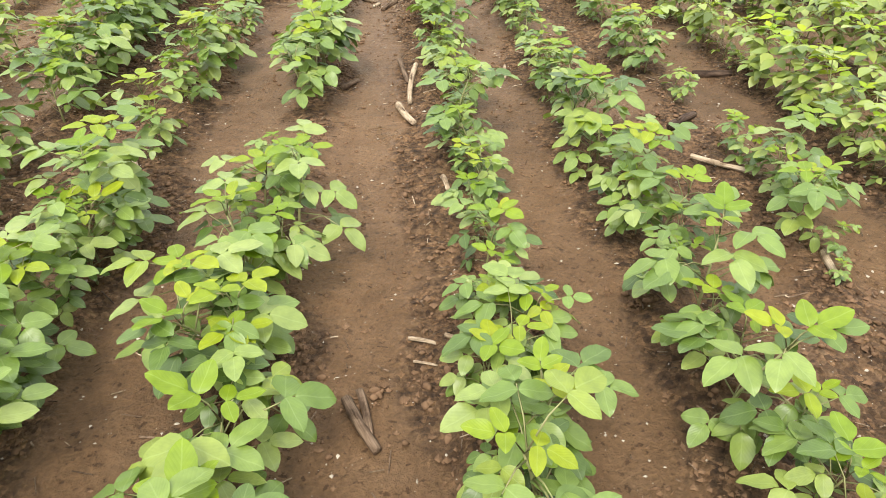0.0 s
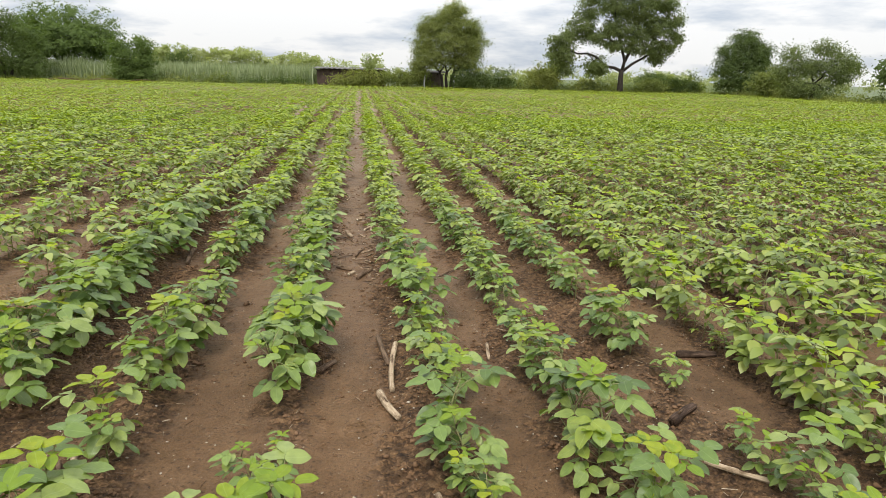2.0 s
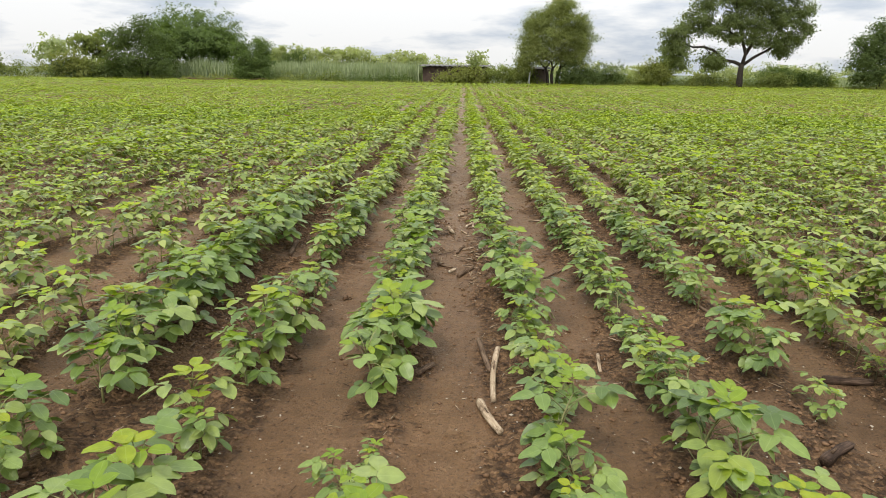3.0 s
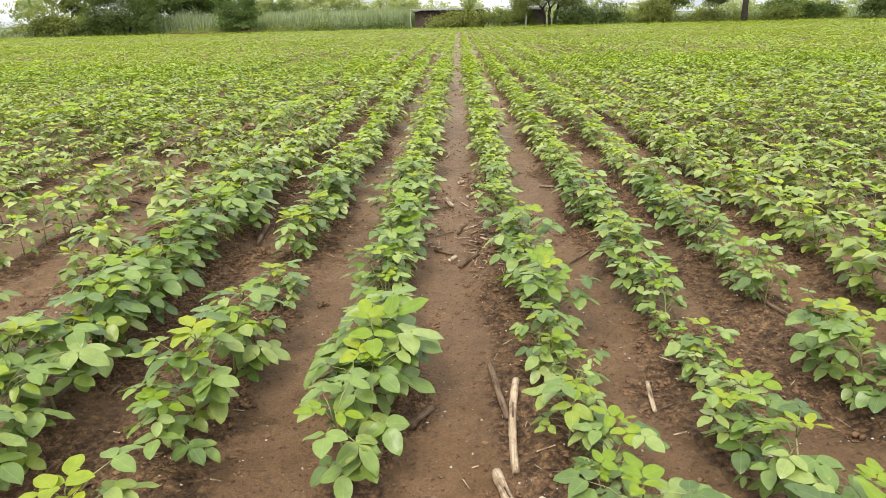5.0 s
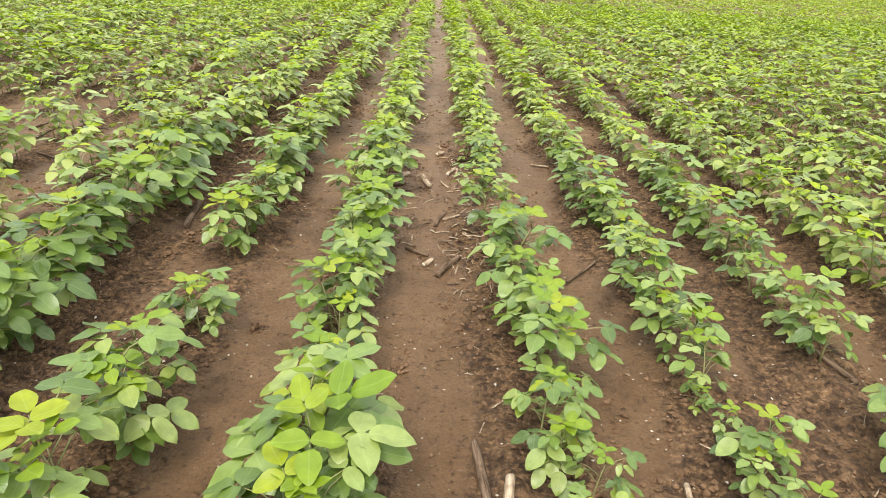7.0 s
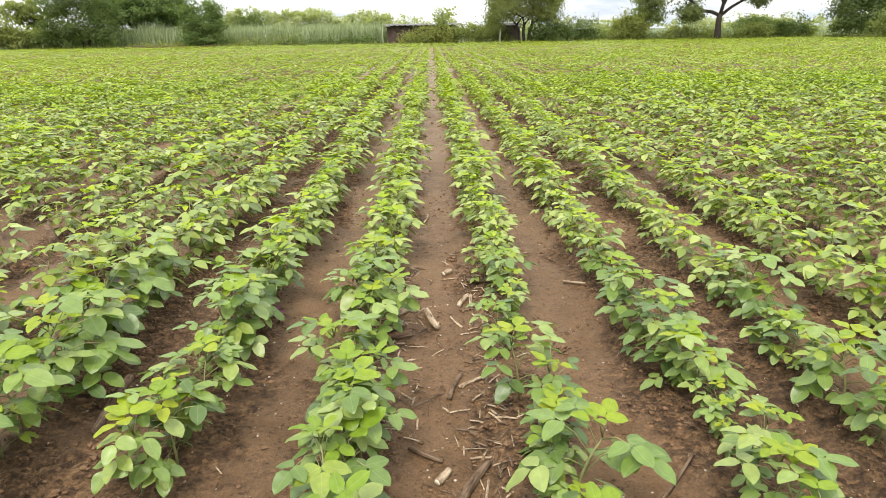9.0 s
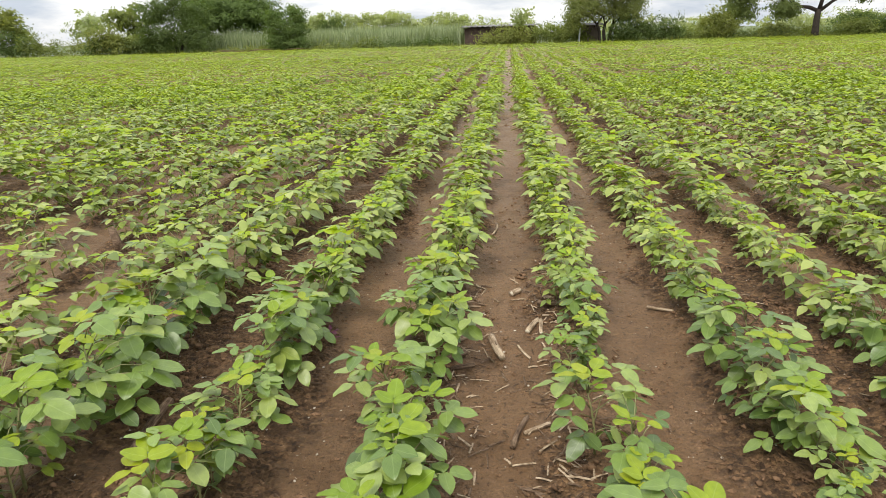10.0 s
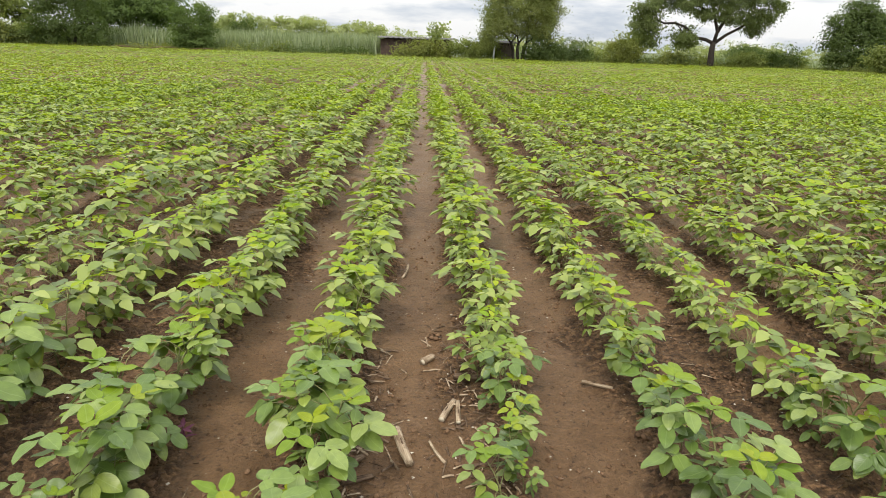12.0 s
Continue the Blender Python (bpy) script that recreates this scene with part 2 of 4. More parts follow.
l.new(sep.outputs["Y"], past.inputs[0])
beside = n.new("ShaderNodeMath")
beside.operation = "GREATER_THAN"
beside.inputs[1].default_value = 28.5
l.new(sep.outputs["X"], beside.inputs[0])
outside = n.new("ShaderNodeMath")
outside.operation = "MAXIMUM"
l.new(past.outputs[0], outside.inputs[0])
l.new(beside.outputs[0], outside.inputs[1])
grassy = ramp_node(n, l, mid.outputs["Fac"], [(0.3, (0.06, 0.10, 0.025)), (0.7, (0.13, 0.15, 0.05))]).outputs["Color"]
col = mix_node(n, l, outside.outputs[0], col, grassy)
l.new(col, b.inputs["Base Color"])
wet = ramp_node(n, l, big.outputs["Fac"], [(0.40, (0.50, 0.50, 0.50)), (0.62, (0.27, 0.27, 0.27))]).outputs["Color"]
l.new(mix_node(n, l, mask.outputs["Color"], wet, (0.9, 0.9, 0.9)), b.inputs["Roughness"])
relief = n.new("ShaderNodeMath")
relief.operation = "MULTIPLY_ADD"
relief.inputs[1].default_value = 0.35
l.new(grain.outputs["Fac"], relief.inputs[0])
l.new(fine.outputs["Fac"], relief.inputs[2])
clump = n.new("ShaderNodeMath")
clump.operation = "MULTIPLY"
l.new(lumpy.outputs["Distance"], clump.inputs[0])
l.new(mask.outputs["Color"], clump.inputs[1])
relief_b = n.new("ShaderNodeMath")
relief_b.operation = "MULTIPLY_ADD"
relief_b.inputs[1].default_value = -0.7
l.new(clump.outputs[0], relief_b.inputs[0])
l.new(relief.outputs[0], relief_b.inputs[2])
bump_node(n, l, b, relief_b.outputs[0], 1.0, 0.04)

clod_soil = plain("clod_soil", (0.085, 0.048, 0.026), (0.215, 0.126, 0.070), 30, 0.92, 0.2, 0.006)

# ---- helpers for building ----
rng = np.random.default_rng(7)


def lattice(i, j, seed):
    h = np.sin(i * 127.1 + j * 311.7 + seed * 74.7) * 43758.5453
    return h - np.floor(h)


def smooth_noise(x, y, seed=0):
    i, j = np.floor(x), np.floor(y)
    u, v = x - i, y - j
    u, v = u * u * (3 - 2 * u), v * v * (3 - 2 * v)
    a, b_ = lattice(i, j, seed), lattice(i + 1, j, seed)
    c, d = lattice(i, j + 1, seed), lattice(i + 1, j + 1, seed)
    return (a * (1 - u) + b_ * u) * (1 - v) + (c * (1 - u) + d * u) * v - 0.5


def fractal(x, y, seed=0, octaves=4):
    return sum(smooth_noise(x * 2 ** k, y * 2 ** k, seed + k) * 0.55 ** k for k in range(octaves))


ROW_STEP = 0.43
FIELD_SIDE = 28.2


def row_x(k):
    """The crop rows run along y; rows 0 and 1 flank the furrow that is walked."""
    return 0.37 + ROW_STEP * (k - 1) if k >= 1 else -0.11 + (ROW_STEP + 0.005) * k


def row_drift(y):
    """The rows are not quite straight."""
    return 0.035 * np.clip((3.2 - y) / 2, -0.3, 1) + 0.03 * smooth_noise(y * 0.5, y * 0 + 0.5, 9)


def row_offset(x, y):
    """Distance from the nearest row."""
    x = x - row_drift(y)
    right = np.abs((x - 0.37 + ROW_STEP / 2) % ROW_STEP - ROW_STEP / 2)
    s = ROW_STEP + 0.005
    left = np.abs((x + 0.11 + s / 2) % s - s / 2)
    return np.where(x > 0.13, np.where(x < 0.37, 0.37 - x, right), np.where(x > -0.11, x + 0.11, left))


def soil_shape(x, y):
    """Height of the soil and how crumbly it is."""
    x, y = np.asarray(x, float), np.asarray(y, float)
    d = row_offset(x + 0.03 * fractal(x * 1.5, y * 1.5, 3, 2), y)
    xw = x + 0.09 * fractal(x * 1.7, y * 1.7, 17, 3)
    rough_strip = 0.13 * np.exp(-((xw - 1.02) / 0.13) ** 2) + 0.13 * np.exp(-((xw + 0.77) / 0.13) ** 2) + 0.05 * np.exp(-((xw - 0.27) / 0.05) ** 2)
    crumbly = np.clip((0.135 + rough_strip + 0.16 * fractal(x * 3, y * 3, 11, 4) - d) / 0.09, 0, 1)
    z = 0.024 * np.exp(-(d / 0.085) ** 2) + 0.010 * fractal(x * 2.2, y * 2.2, 5, 2)
    z = z + crumbly * (0.024 * np.maximum(fractal(x * 13, y * 13, 21, 3), -0.1) + 0.024 * np.maximum(fractal(x * 24, y * 24, 31, 2), -0.05))
    z = z + (1 - crumbly) * (0.006 * fractal(x * 9, y * 9, 41, 3) + 0.006 * np.maximum(fractal(x * 26, y * 26, 51, 2) - 0.22, 0))
    near = np.clip((52 - y) / 2, 0, 1)
    return z * near, crumbly * near


def mesh_np(name, verts, tris, mats, index=None, smooth=True):
    me = bpy.data.meshes.new(name)
    verts, tris = np.asarray(verts, np.float32), np.asarray(tris, np.int32)
    me.vertices.add(len(verts))
    me.vertices.foreach_set("co", verts.ravel())
    k = tris.shape[1]
    me.loops.add(tris.size)
    me.loops.foreach_set("vertex_index", tris.ravel())
    me.polygons.add(len(tris))
    me.polygons.foreach_set("loop_start", np.arange(0, tris.size, k, dtype=np.int32))
    me.polygons.foreach_set("use_smooth", np.full(len(tris), smooth))
    for m in mats:
        me.materials.append(m)
    if index is not None:
        me.polygons.foreach_set("material_index", np.asarray(index, np.int32))
    me.update(calc_edges=True)
    return me


def part(name, me, parent, label=""):
    ob = new(name, me)
    ob.parent = parent
    if label:
        ob["label"] = label
    return ob


def tube(points, radii, sides=5, wobble=0.0, r=rng):
    """A tapered tube through the points, closed at both ends: vertices and triangles."""
    p = np.asarray(points, float)
    t = np.gradient(p, axis=0)
    t /= np.linalg.norm(t, axis=1)[:, None] + 1e-9
    ref = np.where(np.abs(t[:, 2:3]) > 0.9, np.array([[1.0, 0, 0]]), np.array([[0, 0, 1.0]]))
    a = np.cross(t, ref)
    a /= np.linalg.norm(a, axis=1)[:, None] + 1e-9
    b_ = np.cross(t, a)
    ang = np.arange(sides) * 2 * np.pi / sides
    ring = a[:, None] * np.cos(ang)[None, :, None] + b_[:, None] * np.sin(ang)[None, :, None]
    rad = np.asarray(radii, float)[:, None, None]
    if wobble:
        rad = rad * (1 + wobble * r.uniform(-1, 1, (1, sides, 1)) + 0.4 * wobble * r.uniform(-1, 1, (len(p), sides, 1)))
    v = (p[:, None] + ring * rad).reshape(-1, 3)
    f = []
    for i in range(len(p) - 1):
        for j in range(sides):
            q, w = i * sides + j, i * sides + (j + 1) % sides
            f += [(q, w, w + sides), (q, w + sides, q + sides)]
    end = len(v)
    v = np.vstack([v, p[:1], p[-1:]])
    for j in range(sides):
        f.append((end, (j + 1) % sides, j))
        o = (len(p) - 1) * sides
        f.append((end + 1, o + j, o + (j + 1) % sides))
    return v, np.array(f)


def join(pieces):
    """Joins (verts, tris, material index) pieces into one set of arrays."""
    vs, fs, ms, o = [], [], [], 0
    for v, f, m in pieces:
        vs.append(v)
        fs.append(f + o)
        ms.append(np.full(len(f), m) if np.isscalar(m) else m)
        o += len(v)
    return np.vstack(vs), np.vstack(fs), np.concatenate(ms)


def turn_z(a):
    c, s_ = math.cos(a), math.sin(a)
    return np.array([[c, -s_, 0], [s_, c, 0], [0, 0, 1.0]])


def turn_y(a):
    c, s_ = math.cos(a), math.sin(a)
    return np.array([[c, 0, s_], [0, 1.0, 0], [-s_, 0, c]])


def turn_x(a):
    c, s_ = math.cos(a), math.sin(a)
    return np.array([[1.0, 0, 0], [0, c, -s_], [0, s_, c]])


# ---- the ground: one sheet, fine where the camera walks ----
def grid_lines(fine_lo, fine_hi, step, far_lo, far_hi):
    mid_part = np.arange(fine_lo, fine_hi, step)
    def outward(start, stop):
        out, d, at = [], step, start
        while at < stop:
            d = min(d * 1.12, 160)
            at += d
            out.append(min(at, stop))
        return np.array(out)
    up = fine_hi - step + outward(0, far_hi - fine_hi + step)
    down = fine_lo - outward(0, fine_lo - far_lo)
    return np.concatenate([down[::-1], mid_part, up])


gx = grid_lines(-2.1, 2.2, 0.023, -1500, 1500)
gy = grid_lines(0.3, 6.2, 0.024, -900, 2500)
X, Y = np.meshgrid(gx, gy)
Z, C = soil_shape(X, Y)
# crumb mask raised to the sides: leaf shade put into the soil colour
C = np.clip(C + 0.45 * np.clip((np.abs(X) - 1.9) / 1.2, 0, 1), 0, 1)
fade = np.clip((16 - np.hypot(X, Y - 3)) / 8, 0, 1)
gv = np.stack([X, Y, Z * fade + (1 - fade) * 0.0], -1).reshape(-1, 3)
ny, nx = X.shape
cell = (np.arange(ny - 1)[:, None] * nx + np.arange(nx - 1)[None]).ravel()
gf = np.stack([cell, cell + 1, cell + nx + 1, cell + nx], 1)
ground_mesh = mesh_np("ground", gv, gf, [soil])
ground_mesh.attributes.new("crumb_and_shade", "FLOAT", "POINT").data.foreach_set("value", C.ravel().astype(np.float32))
ground = tagged(new("ground", ground_mesh), "brown muddy field soil with smooth furrows and crumbly ridges", "ground", kind="structure")

# ---- bean leaves and plants ----
RINGS = [(0.05, 0.36), (0.17, 0.77), (0.36, 1.0), (0.57, 0.96), (0.77, 0.71), (0.92, 0.37)]


def leaflet(length, width, lod, droop, fold):
    """One egg-shaped leaflet along +x from the origin: vertices, triangles, and along/across coordinates."""
    if lod == 3:
        v = [(0, 0, 0), (0.45 * length, width / 2, fold * width - droop * 0.2 * length), (length, 0, -droop * length), (0.45 * length, -width / 2, fold * width - droop * 0.2 * length)]
        return np.array(v), np.array([(0, 2, 1), (0, 3, 2)]), np.zeros((4, 2))
    if lod == 2:
        e, up = width / 2, fold * width * 0.5
        v = [(0, 0, 0), (0.27 * length, 0.86 * e, up - droop * 0.07 * length), (0.64 * length, 0.78 * e, up - droop * 0.41 * length), (length, 0, -droop * length),
             (0.64 * length, -0.78 * e, up - droop * 0.41 * length), (0.27 * length, -0.86 * e, up - droop * 0.07 * length)]
        return np.array(v), np.array([(0, 3, 2), (0, 2, 1), (0, 4, 3), (0, 5, 4)]), np.zeros((6, 2))
    rings = RINGS if lod == 0 else [(0.14, 0.68), (0.38, 1.0), (0.72, 0.64)]
    v, uv = [(0, 0, 0)], [(0, 0)]
    for u, w in rings:
        z = -droop * length * u * u
        e = w * width / 2
        for side in (1, 0, -1):
            v.append((u * length, side * e, z + abs(side) * fold * e + 0.03 * length * math.sin(u * 9 + side)* (lod == 0)))
            uv.append((u, side * w))
    v.append((length, 0, -droop * length))
    uv.append((1, 0))
    f = [(0, 2, 1), (0, 3, 2)]
    for i in range(len(rings) - 1):
        o = 1 + 3 * i
        f += [(o, o + 1, o + 4), (o, o + 4, o + 3), (o + 1, o + 2, o + 5), (o + 1, o + 5, o + 4)]
    o, t = 1 + 3 * (len(rings) - 1), len(v) - 1
    f += [(o, o + 1, t), (o + 1, o + 2, t)]
    return np.array(v, float), np.array(f), np.array(uv, float)


class LeafShape:
    """A leaf of three leaflets on its stalk, in three degrees of detail, with the same random form in each."""

    def __init__(self, seed, young):
        r = np.random.default_rng(seed)
        size = r.uniform(0.036, 0.056) if young else r.uniform(0.045, 0.064)
        stalk = r.uniform(0.025, 0.06) if young else r.uniform(0.055, 0.115)
        rise = r.uniform(0.9, 1.35) if young else r.uniform(0.35, 0.95)
        end = np.array([stalk * math.cos(rise), 0, stalk * math.sin(rise)])
        knee = end * 0.55 + np.array([0, 0, 0.12 * stalk])
        tip_droop = r.uniform(0.0, 0.3) if young else r.uniform(0.1, 0.4)
        lay = r.uniform(-0.45, 0.15) if young else r.uniform(-0.18, 0.28)
        spec = []
        for turn in (0.0, r.uniform(1.15, 1.6), -r.uniform(1.15, 1.6)):
            spec.append((turn + r.uniform(-0.12, 0.12), lay + r.uniform(-0.15, 0.18), r.uniform(-0.3, 0.3), size * (1.08 if turn == 0 else 0.96) * r.uniform(0.92, 1.08), r.uniform(0.60, 0.74)))
        bend, fold = tip_droop, r.uniform(0.05, 0.32)
        self.lods = []
        for lod in range(4):
            pieces, uvs = [], []
            if lod < 2:
                v, f = tube([(0, 0, 0), knee, end + np.array([0.010, 0, 0.0])], [0.0019, 0.0015, 0.0011], 3) if lod == 0 else (
                    np.array([(0, -0.0016, 0), (0, 0.0016, 0), end + [0, 0.0012, 0], end - [0, 0.0012, 0]]), np.array([(0, 1, 2), (0, 2, 3)]))
                pieces.append((v, f, 1))
                uvs.append(np.zeros((len(v), 2)))
            for turn, pitch, roll, length, ratio in spec:
                v, f, uv = leaflet(length, length * ratio, lod, bend, fold)
                m = turn_z(turn) @ turn_y(pitch) @ turn_x(roll)
                start = end + (np.array([0.014, 0, 0.0]) if turn == spec[0][0] else 0)
                pieces.append((v @ m.T + start, f, 0))
                uvs.append(uv)
            v, f, mi = join(pieces)
            self.lods.append((v, f, mi, np.vstack(uvs)))


mature_shapes = [LeafShape(100 + i, False) for i in range(14)]
young_shapes = [LeafShape(300 + i, True) for i in range(7)]


def leaf_mesh(shape, mat):
    v, f, mi, uv = shape.lods[0]
    me = mesh_np("leaf", v, f, [mat, bean_stem], mi)
    layer = me.uv_layers.new(name="UVMap")
    layer.data.foreach_set("uv", uv[f.ravel()].astype(np.float32).ravel())
    return me


mature_meshes = [leaf_mesh(s_, bean_leaf) for s_ in mature_shapes]
young_meshes = [leaf_mesh(s_, bean_leaf_young) for s_ in young_shapes]


class PlantPlan:
    """Stem line and the leaves of one bean plant: (young, shape, foot, turn, tilt, size)."""

    def __init__(self, seed, vigour=1.0):
        r = np.random.default_rng(seed)
        height = r.uniform(0.125, 0.19) * vigour
        lean = r.uniform(-0.25, 0.25, 2)
        n_leaf = int(r.integers(11, 14))
        ts = np.linspace(0, 1, 5)
        self.stem = [(lean[0] * height * t * t, lean[1] * height * t * t, height * t - 0.01 * (t == 0)) for t in ts]
        self.leaves = []
        a = r.uniform(0, 6.28)
        for i in range(n_leaf):
            t = 0.22 + 0.76 * (i / (n_leaf - 1))
            foot = np.array([lean[0] * height * t * t, lean[1] * height * t * t, height * t])
            a += math.pi + r.uniform(-0.7, 0.7)
            self.leaves.append((False, int(r.integers(0, 14)), foot, a, 0.42 * (1 - t) + r.uniform(-0.16, 0.16), r.uniform(0.8, 1.1) * (0.72 if i < 2 else 0.88 if i < 4 or i > n_leaf - 3 else 1.0)))
        top = np.array(self.stem[-1])
        for i in range(int(r.integers(2, 4))):
            a += 2.3 + r.uniform(-0.5, 0.5)
            self.leaves.append((True, int(r.integers(0, 7)), top, a, r.uniform(-0.2, 0.2), r.uniform(0.75, 1.15)))

    def arrays(self, lod, keep=99):
        pieces = []
        if lod < 2:
            v, f = tube(self.stem[::2], [0.003, 0.0025, 0.0015], 3)
            pieces.append((v, f, 2))
        for young, i, foot, turn, tilt, size in self.leaves[-keep:]:
            v, f, mi, _ = (young_shapes if young else mature_shapes)[i].lods[lod]
            m = turn_z(turn) @ turn_y(tilt)
            pieces.append((v * size @ m.T + foot, f, np.where(mi == 0, 1 if young else 0, 2)))
        return join(pieces)


plans = [PlantPlan(40 + i) for i in range(18)]


def bean_plant(plan):
    root = new("bean_plant")
    v, f = tube(plan.stem, [0.0038, 0.0034, 0.003, 0.0024, 0.0016], 5)
    part("stem", mesh_np("stem", v, f, [bean_stem]), root)
    for young, i, foot, turn, tilt, size in plan.leaves:
        ob = part("leaf", (young_meshes if young else mature_meshes)[i], root, "bright yellow-green young leaf" if young else "")
        ob.matrix_basis = Matrix.Translation(foot) @ Matrix.Rotation(turn, 4, "Z") @ Matrix.Rotation(tilt, 4, "Y") @ Matrix.Scale(size, 4)
    return tagged(root, "young bean plant with broad green three-part leaves", "bean plant", "bean plants in the field rows")


def crop(name, places, lod, label, keep=99, along=1.0, rise=1.0, across=1.0):
    """Many plants as one mesh. places: rows of x, y, z, turn, size. along, across, rise: stretch along the row, over it and in height."""
    vs, fs, ms, o = [], [], [], 0
    kinds = rng.integers(0, len(plans), len(places))
    for k, plan in enumerate(plans):
        sel = places[kinds == k]
        if not len(sel):
            continue
        v, f, mi = plan.arrays(lod, keep)
        c, s_ = np.cos(sel[:, 3]), np.sin(sel[:, 3])
        w = np.empty((len(sel), len(v), 3))
        w[:, :, 0] = (v[None, :, 0] * c[:, None] - v[None, :, 1] * s_[:, None]) * sel[:, 4:5] * across + sel[:, 0:1]
        w[:, :, 1] = (v[None, :, 0] * s_[:, None] + v[None, :, 1] * c[:, None]) * sel[:, 4:5] * along + sel[:, 1:2]
        w[:, :, 2] = v[None, :, 2] * sel[:, 4:5] * rise + sel[:, 2:3]
        vs.append(w.reshape(-1, 3))
        fs.append((f[None] + (np.arange(len(sel)) * len(v))[:, None, None] + o).reshape(-1, 3))
        ms.append(np.tile(mi, len(sel)))
        o += w.shape[0] * w.shape[1]
    me = mesh_np(name, np.vstack(vs), np.vstack(fs), [crop_leaf_far if lod == 3 else crop_leaf, crop_leaf_young, bean_stem], np.concatenate(ms), lod < 2)
    return tagged(new(name, me), label, "bean plants", kind="stuff")


# plants along each row, with thin stretches and gaps: row -> stretches (from, to, size, spacing)
NEAR_ROWS = range(-2, 4)
GAPS = {
    -5: [(4.3, 4.5, 0), (4.75, 5.1, 0), (5.5, 5.62, 0)],
    -4: [(3.1, 3.3, 0), (4.35, 4.6, 0), (5.0, 5.3, 0)],
    -3: [(2.78, 3.06, 0), (3.62, 3.88, 0), (4.3, 4.42, 0)],
    -2: [(1.68, 1.84, 0), (1.2, 1.62, 0.8), (0.9, 1.1, 0.8)],
    -1: [(1.38, 1.62, 0), (1.80, 2.02, 0), (2.02, 2.32, 1.05), (2.32, 2.44, 0), (2.64, 2.84, 0), (2.84, 3.0, 0.8), (3.0, 3.30, 0), (3.5, 3.6, 0.7)],
    0: [(1.95, 2.45, 1.12), (1.28, 1.70, 0.66), (1.70, 1.93, 0), (2.66, 2.84, 0.55), (3.96, 4.10, 0.4), (4.9, 5.0, 0.5)],
    1: [(0.3, 0.66, 1.15), (1.02, 1.10, 0.5), (1.72, 1.95, 0.9), (1.95, 2.6, 0.88), (3.82, 4.02, 0), (4.02, 4.5, 0.68)],
    2: [(2.55, 2.68, 0.5), (3.45, 3.66, 0.6), (4.25, 4.50, 0.7)],
    3: [(0.4, 0.98, 0.4), (1.38, 1.60, 0.75), (1.60, 1.95, 0), (1.95, 2.06, 0.7), (2.06, 2.2, 0), (2.66, 2.80, 0)],
    4: [(0.9, 1.05, 0), (1.2, 1.4, 0.7), (2.2, 2.35, 0.5)],
}
# sideways wander of single rows: places along the row, and how far it strays there
WANDER = {
    1: ((0.4, 1.2, 2.6, 3.2, 4.2, 5.0), (0.035, 0.055, 0.07, 0.035, 0.02, 0.0)),
    2: ((0.4, 1.6, 4.0, 5.0), (0.02, 0.03, 0.03, 0.0)),
    3: ((0.8, 1.4, 2.1, 2.5), (0.0, 0.055, 0.06, 0.0)),
}


ROW_VIGOUR = {-2: 1.06, -1: 0.94, 0: 0.95, 1: 0.84, 2: 0.80, 3: 0.80}


def row_places(k, y0, y1, spacing, r):
    out, y = [], y0
    while y < y1:
        y += spacing * r.uniform(0.6, 1.4)
        size = r.uniform(0.85, 1.18) * ROW_VIGOUR.get(k, 0.92)
        for lo, hi, factor in GAPS.get(k, ()):
            if lo < y < hi:
                size *= factor
        if size > 0.3:
            stray = float(np.interp(y, *WANDER[k])) if k in WANDER else 0.0
            out.append((row_x(k) + stray + float(row_drift(np.float64(y))) + r.normal(0, 0.024), y, r.uniform(0, 6.28), size))
    return out


near_plants = []
stuff_places, outer_places = [], []
for k in range(-15, 13):
    for x, y, turn, size in row_places(k, -0.6, 6.0, 0.118 if -9 < k < -2 else 0.088, rng):
        if k in NEAR_ROWS and 0.12 < y < 4.6:
            near_plants.append((x, y, turn, size))
        elif -5 < k < 7:
            stuff_places.append((x, y, turn, size))
        else:
            outer_places.append((x, y, turn, size))

protos = []
for plan in plans:
    protos.append(bean_plant(plan))
used = set()
for x, y, turn, size in near_plants:
    i = int(rng.integers(0, len(protos)))
    z = float(soil_shape(x, y)[0])
    m = pose(x, y, z, 0, 0, math.degrees(turn)) @ Matrix.Scale(size, 4)
    if i in used:
        copy_thing(protos[i], m)
    else:
        used.add(i)
        protos[i].matrix_basis = m


def with_height(rows):
    p = np.array(rows)
    z = soil_shape(p[:, 0], p[:, 1])[0] * np.clip((16 - np.hypot(p[:, 0], p[:, 1] - 3)) / 8, 0, 1)
    return np.stack([p[:, 0], p[:, 1], z, p[:, 2], p[:, 3]], 1)


crop("bean_rows_beside_the_walk", with_height(stuff_places), 1, "dense rows of young green bean plants")
outer = with_height(outer_places)
wide = (outer[:, 0] < row_x(-7) - 0.2) | (outer[:, 0] > row_x(8) + 0.2)
crop("outer_bean_rows", outer[~wide], 1, "dense rows of leafy green bean plants")
crop("outer_bean_rows", outer[wide], 2, "dense rows of leafy green bean plants", 11)


